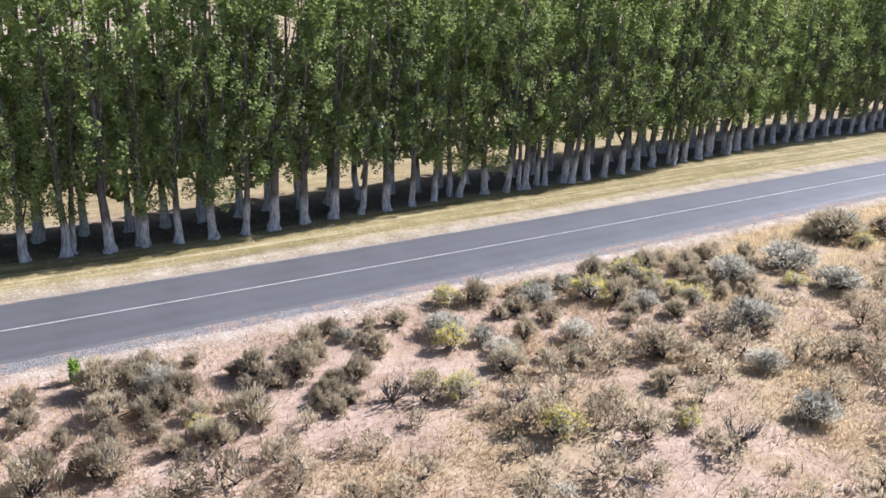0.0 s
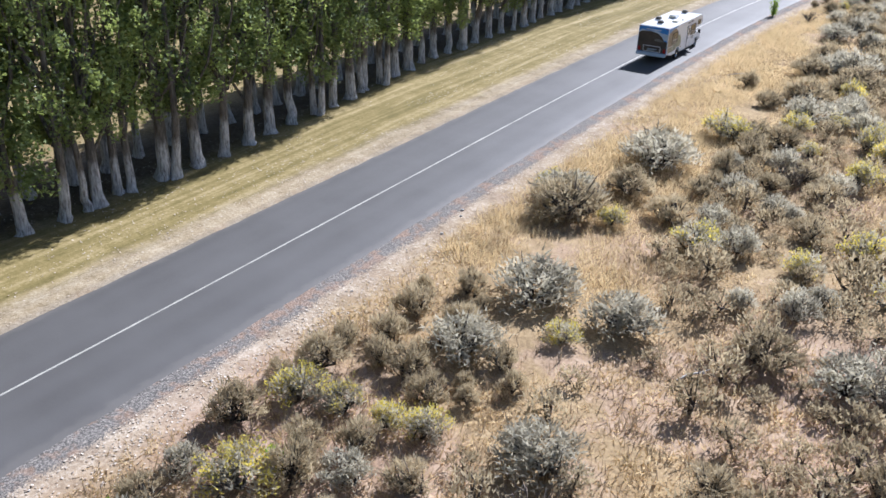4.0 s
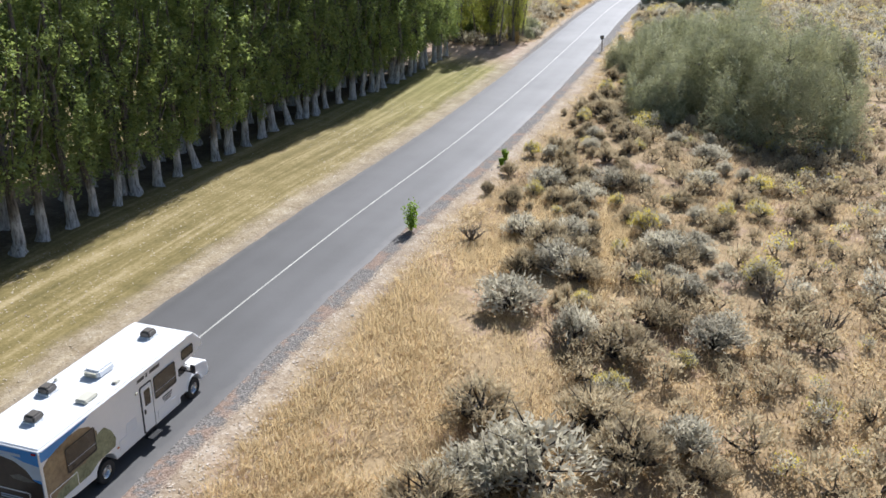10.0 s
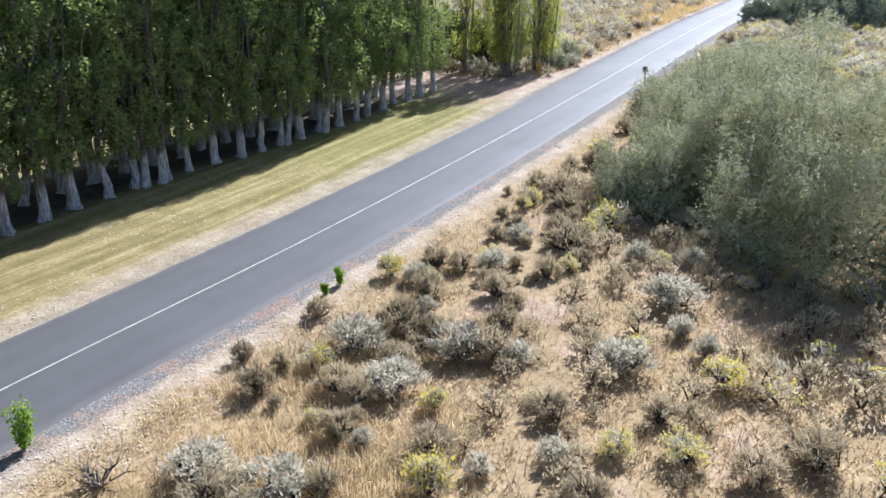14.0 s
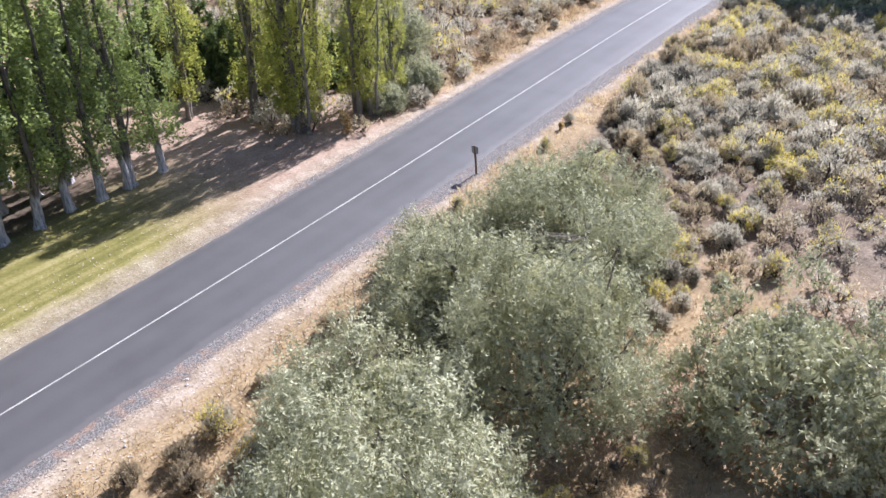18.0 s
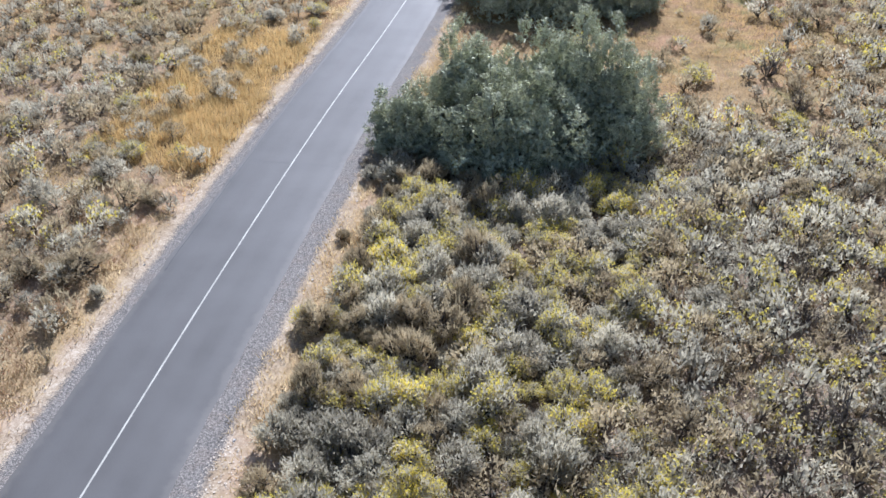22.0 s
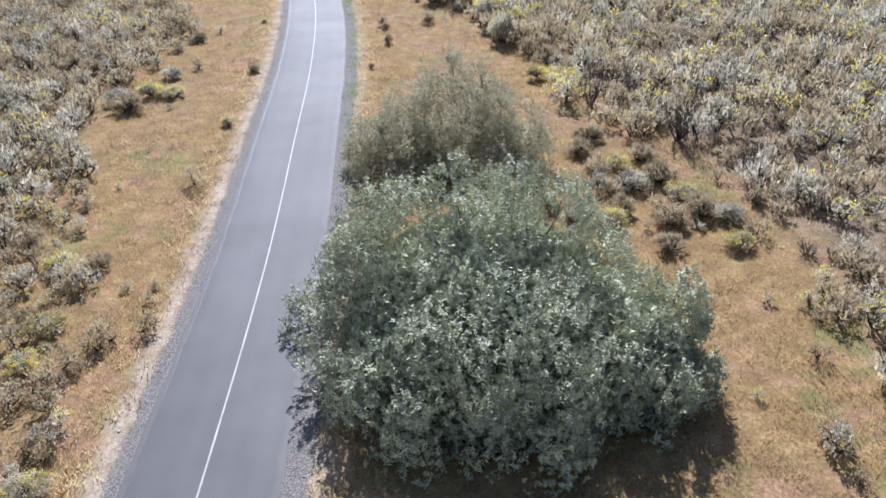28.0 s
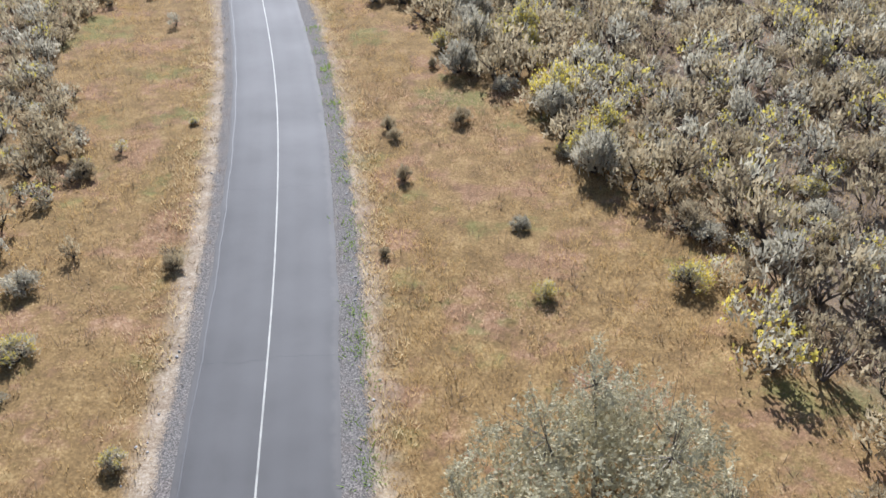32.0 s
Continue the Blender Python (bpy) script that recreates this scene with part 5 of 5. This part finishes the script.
def side_window(y0, y1, z0, z1, bar=True, s=1, name="window"):
    w = part(name, slab(rounded(y0, y1, z0, z1), s * (X - 0.01), s * (X + 0.014)), GLASS, body, "dark tinted window")
    outer, inner = rounded(y0 - 0.035, y1 + 0.035, z0 - 0.035, z1 + 0.035, 0.08), rounded(y0, y1, z0, z1)
    bm = bmesh.new()
    for side in (X + 0.012, X + 0.024):
        a = [bm.verts.new((s * side, *p)) for p in outer]
        b = [bm.verts.new((s * side, *p)) for p in inner]
        for k in range(len(a)):
            bm.faces.new((a[k], a[(k + 1) % len(a)], b[(k + 1) % len(a)], b[k]))
    bmesh.ops.recalc_face_normals(bm, faces=bm.faces)
    part("window_frame", bm, BLACK, w)
    if bar:
        zb = z0 + (z1 - z0) * 0.28
        part("window_bar", slab([(y0, zb), (y0, zb + 0.025), (y1, zb + 0.025), (y1, zb)], s * (X + 0.013), s * (X + 0.02)), STEEL, w)


side_window(1.02, 2.28, 1.50, 2.30)
side_window(5.42, 6.62, 1.52, 2.32)
side_window(7.12, 7.78, 2.14, 2.46, False)
for y0, y1 in ((1.2, 2.4), (4.6, 5.8)):
    side_window(y0, y1, 1.55, 2.25, True, -1)
door = part("entrance_door", slab(rounded(4.62, 5.28, 0.56, 2.36, 0.07), X - 0.01, X + 0.018), BLACK, body, "white entrance door with dark rubber edge")
part("door_leaf", slab(rounded(4.67, 5.23, 0.61, 2.31, 0.06), X + 0.017, X + 0.032), WHITE, door)
part("door_window", slab(rounded(4.80, 5.12, 1.56, 2.16, 0.04), X + 0.031, X + 0.038), GLASS, door)
part("door_handle", block(X + 0.045, 4.76, 1.30, 0.03, 0.08, 0.16, 0.008), BLACK, door)
part("porch_light", block(X + 0.03, 4.44, 2.22, 0.06, 0.12, 0.10, 0.02), CREAM, body)
part("step", block(X + 0.08, 5.0, 0.33, 0.32, 0.62, 0.05, 0.015), BLACK, rv, "black folding step")


def hatch(y0, y1, z0, z1, mat=WHITE):
    outer, inner = rounded(y0, y1, z0, z1, 0.04), rounded(y0 + 0.03, y1 - 0.03, z0 + 0.03, z1 - 0.03, 0.03)
    bm = bmesh.new()
    a = [bm.verts.new((X + 0.016, *p)) for p in outer]
    b = [bm.verts.new((X + 0.016, *p)) for p in inner]
    c = [bm.verts.new((X + 0.0, *p)) for p in outer]
    for k in range(len(a)):
        j = (k + 1) % len(a)
        bm.faces.new((a[k], a[j], b[j], b[k]))
        bm.faces.new((c[k], c[j], a[j], a[k]))
    bmesh.ops.recalc_face_normals(bm, faces=bm.faces)
    part("hatch", bm, mat, body, "white-framed storage hatch")


hatch(0.16, 1.36, 0.78, 1.32)
hatch(3.35, 4.35, 0.62, 1.10)
hatch(5.45, 6.70, 0.58, 1.00)
for z in (1.18, 1.26, 1.34, 1.42):
    part("louvre", slab([(3.75, z), (3.75, z + 0.045), (4.30, z + 0.045), (4.30, z)], X + 0.001, X + 0.018), WHITE, body)
part("trim", slab([(0.0, 0.80), (0.0, 2.80), (0.035, 2.80), (0.035, 0.80)], X + 0.001, X + 0.02), WHITE, body, "white corner trim")
# lettering that cannot be given: plain bars
for k, (y0, y1, z0, z1) in enumerate([(4.55, 4.98, 2.56, 2.68), (5.02, 5.16, 2.56, 2.70), (5.24, 5.85, 2.58, 2.70), (5.76, 6.36, 1.30, 1.36), (5.80, 6.32, 1.21, 1.27), (5.86, 6.26, 1.13, 1.18)]):
    part("lettering_bar", slab([(y0, z0), (y0 + 0.04, z1), (y1, z1), (y1 - 0.04, z0)], X + 0.001, X + 0.005), LETTER, body, "dark lettering")
part("side_marker", block(X + 0.015, 0.12, 0.72, 0.03, 0.12, 0.06, 0.008), RED, body)
part("side_marker", block(X + 0.015, 3.25, 0.90, 0.03, 0.10, 0.05, 0.008), AMBER, body)

# the back: prints, plate frame, bumper and lamps
part("rear_print", rear_slab([(-1.22, 0.84), (-1.22, 2.85), (1.22, 2.85), (1.22, 0.84)], -0.004, 0.004), BLUE, body, "blue sky print")
part("rear_print", rear_slab([(-1.22, 2.40), (-0.95, 2.60), (-0.45, 2.52), (0.2, 2.60), (0.7, 2.44), (1.22, 2.38), (1.22, 1.9), (-1.22, 1.9)], -0.008, -0.003), CLOUD, body, "white cloud print")
part("rear_print", rear_slab([(-1.21, 0.86), (-1.21, 2.28), (-0.95, 2.46), (-0.3, 2.52), (0.35, 2.40), (0.72, 2.16), (0.95, 1.84), (1.21, 1.78), (1.21, 0.86)], -0.012, -0.006), ROCK, body, "dark brown rock print")
part("rear_print", rear_slab([(0.10, 1.86), (0.45, 1.98), (0.70, 1.92), (0.98, 1.80), (0.6, 1.74), (0.2, 1.78)], -0.016, -0.011), RIDGE, body, "grey ridge print")
for k, (x0, x1, z0, z1) in enumerate([(-0.62, 0.62, 2.60, 2.69), (-0.38, 0.42, 1.10, 1.14), (-0.38, 0.20, 1.02, 1.06)]):
    part("lettering_bar", rear_slab([(x0, z0), (x0, z1), (x1, z1), (x1, z0)], -0.02, -0.01), CLOUD, body, "pale lettering")
for x0, x1, z0, z1 in ((-0.72, 0.72, 1.33, 1.37), (-0.72, 0.72, 0.90, 0.94), (-0.72, -0.68, 0.90, 1.37), (0.68, 0.72, 0.90, 1.37)):
    part("panel_frame", rear_slab([(x0, z0), (x0, z1), (x1, z1), (x1, z0)], -0.022, -0.01), WHITE, body, "white outline of a rear panel")
part("rear_bumper", block(0, -0.12, 0.60, 2.46, 0.30, 0.24, 0.05), BUMPER, rv, "pale blue-white rear bumper")
for s in (-1, 1):
    part("tail_lamp", block(s * 1.06, -0.02, 0.92, 0.20, 0.05, 0.30, 0.015), RED, body, "red tail lamp")
    part("top_marker", block(s * 1.10, -0.015, 2.76, 0.16, 0.03, 0.06, 0.008), RED, body, "small red marker lamp")
    part("corner_trim", block(s * 1.235, 0.01, 0.82, 0.04, 0.04, 2.0, 0.012), WHITE, body)

# on the roof
T = RV_H + 0.03
for x, y in ((0.02, 1.30), (-0.72, 2.75), (0.0, 7.05)):
    vent = part("roof_vent", block(x, y, T, 0.50, 0.52, 0.06, 0.015), WHITE, rv, "smoked roof vent cover")
    part("vent_cover", block(x, y, T + 0.05, 0.46, 0.50, 0.22, 0.05, 0.8), SMOKE, vent, "dark smoked cover")
ac = part("air_conditioner", block(0.0, 4.35, T, 0.66, 0.86, 0.27, 0.06, 0.92), WHITE, rv, "white rooftop air conditioner")
for k in range(5):
    part("fin", block(0.0, 4.35 - 0.45, T + 0.05 + 0.04 * k, 0.46, 0.03, 0.018, 0.0), CREAM, ac)
part("roof_hatch", block(0.72, 2.80, T, 0.44, 0.62, 0.13, 0.03, 0.94), CREAM, rv, "cream roof hatch")
part("pipe_cap", block(0.95, 3.95, T, 0.20, 0.26, 0.08, 0.03), CREAM, rv)
part("pipe_cap", block(-0.95, 3.4, T, 0.10, 0.10, 0.10, 0.02), CREAM, rv)
part("gutter", slab([(0.1, RV_H - 0.06), (0.1, RV_H - 0.03), (7.4, RV_H - 0.03), (7.4, RV_H - 0.06)], X, X + 0.025), WHITE, rv)

# ---- small things along the road ----
sign = empty("road_sign", pose(8.58, -91.48, 0, 2, -3, 6), "back of a small grey sign on a weathered wooden post", "sign")
part("post", block(0, 0, -0.3, 0.11, 0.11, 2.2, 0.012), GREY_POST, sign)
part("panel", slab(rounded(-0.02, 0.02, 1.35, 1.85, 0.015), -0.24, 0.24), STEEL, sign)
part("bolt", block(0, -0.035, 1.60, 0.03, 0.03, 0.03, 0.006), STEEL, sign)


def weed(x, y, tall, seed, mat=GREEN_WEED, label="bright green leafy weed at the edge of the road", name="green_weed"):
    """An upright plant of several stems with leaves all along them."""
    r = rng(seed)
    wood, pts = [], []
    for k in range(9):
        a, out = r.uniform(0, 6.28), r.uniform(0.05, 0.32) * tall
        e = np.array([math.cos(a) * out, math.sin(a) * out, tall * r.uniform(0.55, 1.0)])
        wood.append((*thirds(*tube([(0, 0, -0.05), e * (0.4, 0.4, 0.5), e], [0.02, 0.014, 0.004], 3)), 0))
        t = r.uniform(0.10, 1.05, 80)[:, None]
        p = e * t + r.normal(0, 0.06 * tall, (80, 3))
        pts.append(p)
    p = np.concatenate(pts)
    p[:, 2] = np.maximum(p[:, 2], 0.05)
    v, f = needles(r, p, np.tile((0, 0, 0.5), (len(p), 1)), 0.085, 1.5)
    thing = empty(name, pose(x, y, -0.03), label, "plant", "green weeds at the road's edge")
    w = joined(wood)
    for nm, me in (("stems", mesh_of("stems", w[0], w[1], [TWIG])), ("leaves", mesh_of("leaves", v, f, [mat]))):
        ob = new(nm, me)
        ob.parent = thing
    return thing


for k, (x, y, tall) in enumerate([(16.25, -158.3, 1.6), (15.8, -142.6, 0.8), (16.0, -143.8, 0.5), (32.2, -242.6, 0.8), (34.4, -266.0, 1.0), (33.6, -238.2, 0.8)]):
    weed(x, y, tall, 500 + k)
weed(-2.3, -92.5, 1.6, 520, GOLD_WEED, "small golden-leaved sapling under the poplars", "golden_sapling")
weed(8.5, -82.3, 0.6, 521, GOLD_WEED, "small golden dry plant at the road's edge", "golden_plant")

# dead branches on the sand
for k, (x, y, turn) in enumerate([(48.6, -248.0, 20), (46.3, -246.8, -15), (40.2, -226.0, 60), (23.4, -185.0, 40), (31.6, -243.3, 30)]):
    r = rng(600 + k)
    v, f = thirds(*tube([(0, 0, 0.03), (0.5, 0.12, 0.10), (1.0, 0.02, 0.16), (1.7, 0.25, 0.08)], [0.05, 0.045, 0.035, 0.01], 5))
    v2, f2 = thirds(*tube([(0.9, 0.03, 0.15), (1.2, -0.25, 0.2), (1.45, -0.4, 0.06)], [0.03, 0.02, 0.006], 4))
    a = joined([(v, f, 0), (v2, f2, 0)])
    ob = new("dead_branch", mesh_of("dead_branch", a[0], a[1], [STONE], smooth_faces=True))
    ob.matrix_world = pose(x, y, -0.02, 0, 0, turn)
    tagged(ob, "bleached dead branch lying on sand", "branch", "dead branches on the ground")

# stones on the verges
r = rng(640)


def stone_mesh(seed):
    r = rng(seed)
    bm = bmesh.new()
    bmesh.ops.create_icosphere(bm, subdivisions=1, radius=1)
    for v in bm.verts:
        v.co *= r.uniform(0.75, 1.15)
        v.co.z *= 0.6
    me = bpy.data.meshes.new("stone")
    bm.to_mesh(me)
    bm.free()
    me.materials.append(STONE)
    return me


stones = [stone_mesh(650 + k) for k in range(5)]
for k in range(230):
    y = r.uniform(-60, 60) if k < 150 else r.uniform(-270, -60)
    d = r.choice([-1, 1]) * r.uniform(4.4, 5.6) if k < 150 else r.uniform(4.5, 6.2)
    s = r.uniform(0.03, 0.10)
    ob = new("stone", stones[k % 5])
    ob.matrix_world = pose(*at_road(y, d), -0.05 + s * 0.25, 0, 0, r.uniform(0, 360)) @ Matrix.Diagonal((s, s * r.uniform(0.7, 1.2), s, 1))
    tagged(ob, "small pale stone on the gravel verge", "stone", "stones on the verges")

# fallen leaves
def litter(name, label, n, y0, y1, d0, d1, seed, mat, keep, high=0.0):
    r = rng(seed)
    y, d = r.uniform(y0, y1, n), r.uniform(d0, d1, n)
    ok = r.uniform(size=n) < keep(y, d)
    y, d = y[ok], d[ok]
    c = np.stack([road_x(y) + d, y, r.uniform(0.0, 0.02, len(y)) - 0.03 + high], 1)
    a = r.uniform(0, 6.28, len(y))
    s = r.uniform(0.025, 0.06, len(y))[:, None]
    u, w = np.stack([np.cos(a), np.sin(a), r.normal(0, 0.15, len(y))], 1), np.stack([-np.sin(a), np.cos(a), r.normal(0, 0.15, len(y))], 1)
    v = np.stack([c - u * s, c + w * s * 0.7, c + u * s, c - w * s * 0.7], 1).reshape(-1, 3)
    v[:, 2] = np.maximum(v[:, 2], -0.045 + high)
    ob = new(name, mesh_of(name, v, np.arange(len(v)).reshape(-1, 4), [mat]))
    return tagged(ob, label, "leaves", kind="stuff")


FALLEN = material("fallen_leaves", leafy((0.36, 0.27, 0.20), (0.74, 0.66, 0.56), 0.3, 6, 0.1, 0.7))
litter("leaf_litter", "dry fallen leaves on the verge", 34000, -285, -70, 4.4, 8.0, 700, FALLEN, lambda y, d: np.clip((8.2 - d) / 2.5, 0, 1) * (0.25 + 0.75 * patchy(y, d * 2)))
litter("lawn_leaves", "pale fallen leaves on mown grass", 20000, -290, -98, -13.0, -3.8, 701, FALLEN, lambda y, d: 0.25 + 0.5 * patchy(y, d))

# cracks across the asphalt
r = rng(720)
for y in (-77, -47, -22.2, 8.5, 30.0, 47.0, 65.5):
    n = 22
    d = np.linspace(-HALF, HALF, n)
    yy = y + np.cumsum(r.normal(0, 0.07, n)) + 0.12 * d
    w = 0.012 * r.uniform(0.4, 1.5, n)
    z = 0.02 * (1 - np.abs(d) / HALF) + 0.006
    v = np.concatenate([np.stack([road_x(yy) + d, yy - w, z], 1), np.stack([road_x(yy) + d, yy + w, z], 1)])
    i = np.arange(n - 1)
    ob = new("road_crack", mesh_of("road_crack", v, np.stack([i, i + 1, i + 1 + n, i + n], 1), [TAR]))
    tagged(ob, "dark filled crack across the asphalt", "crack", kind="structure")

# a dark seam between the lane and its older paved shoulder
ys = np.arange(-60, 120, 1.0)
v, f, Y, D = strip(ys, [-3.225, -3.175], 0.012)
v[:, 0] += 0.03 * np.sin(Y * 0.9) + 0.02 * np.sin(Y * 2.3 + 1)
structure("road_seam", mesh_of("road_seam", v, f, [TAR]), "dark seam along the edge of the lane", "seam")
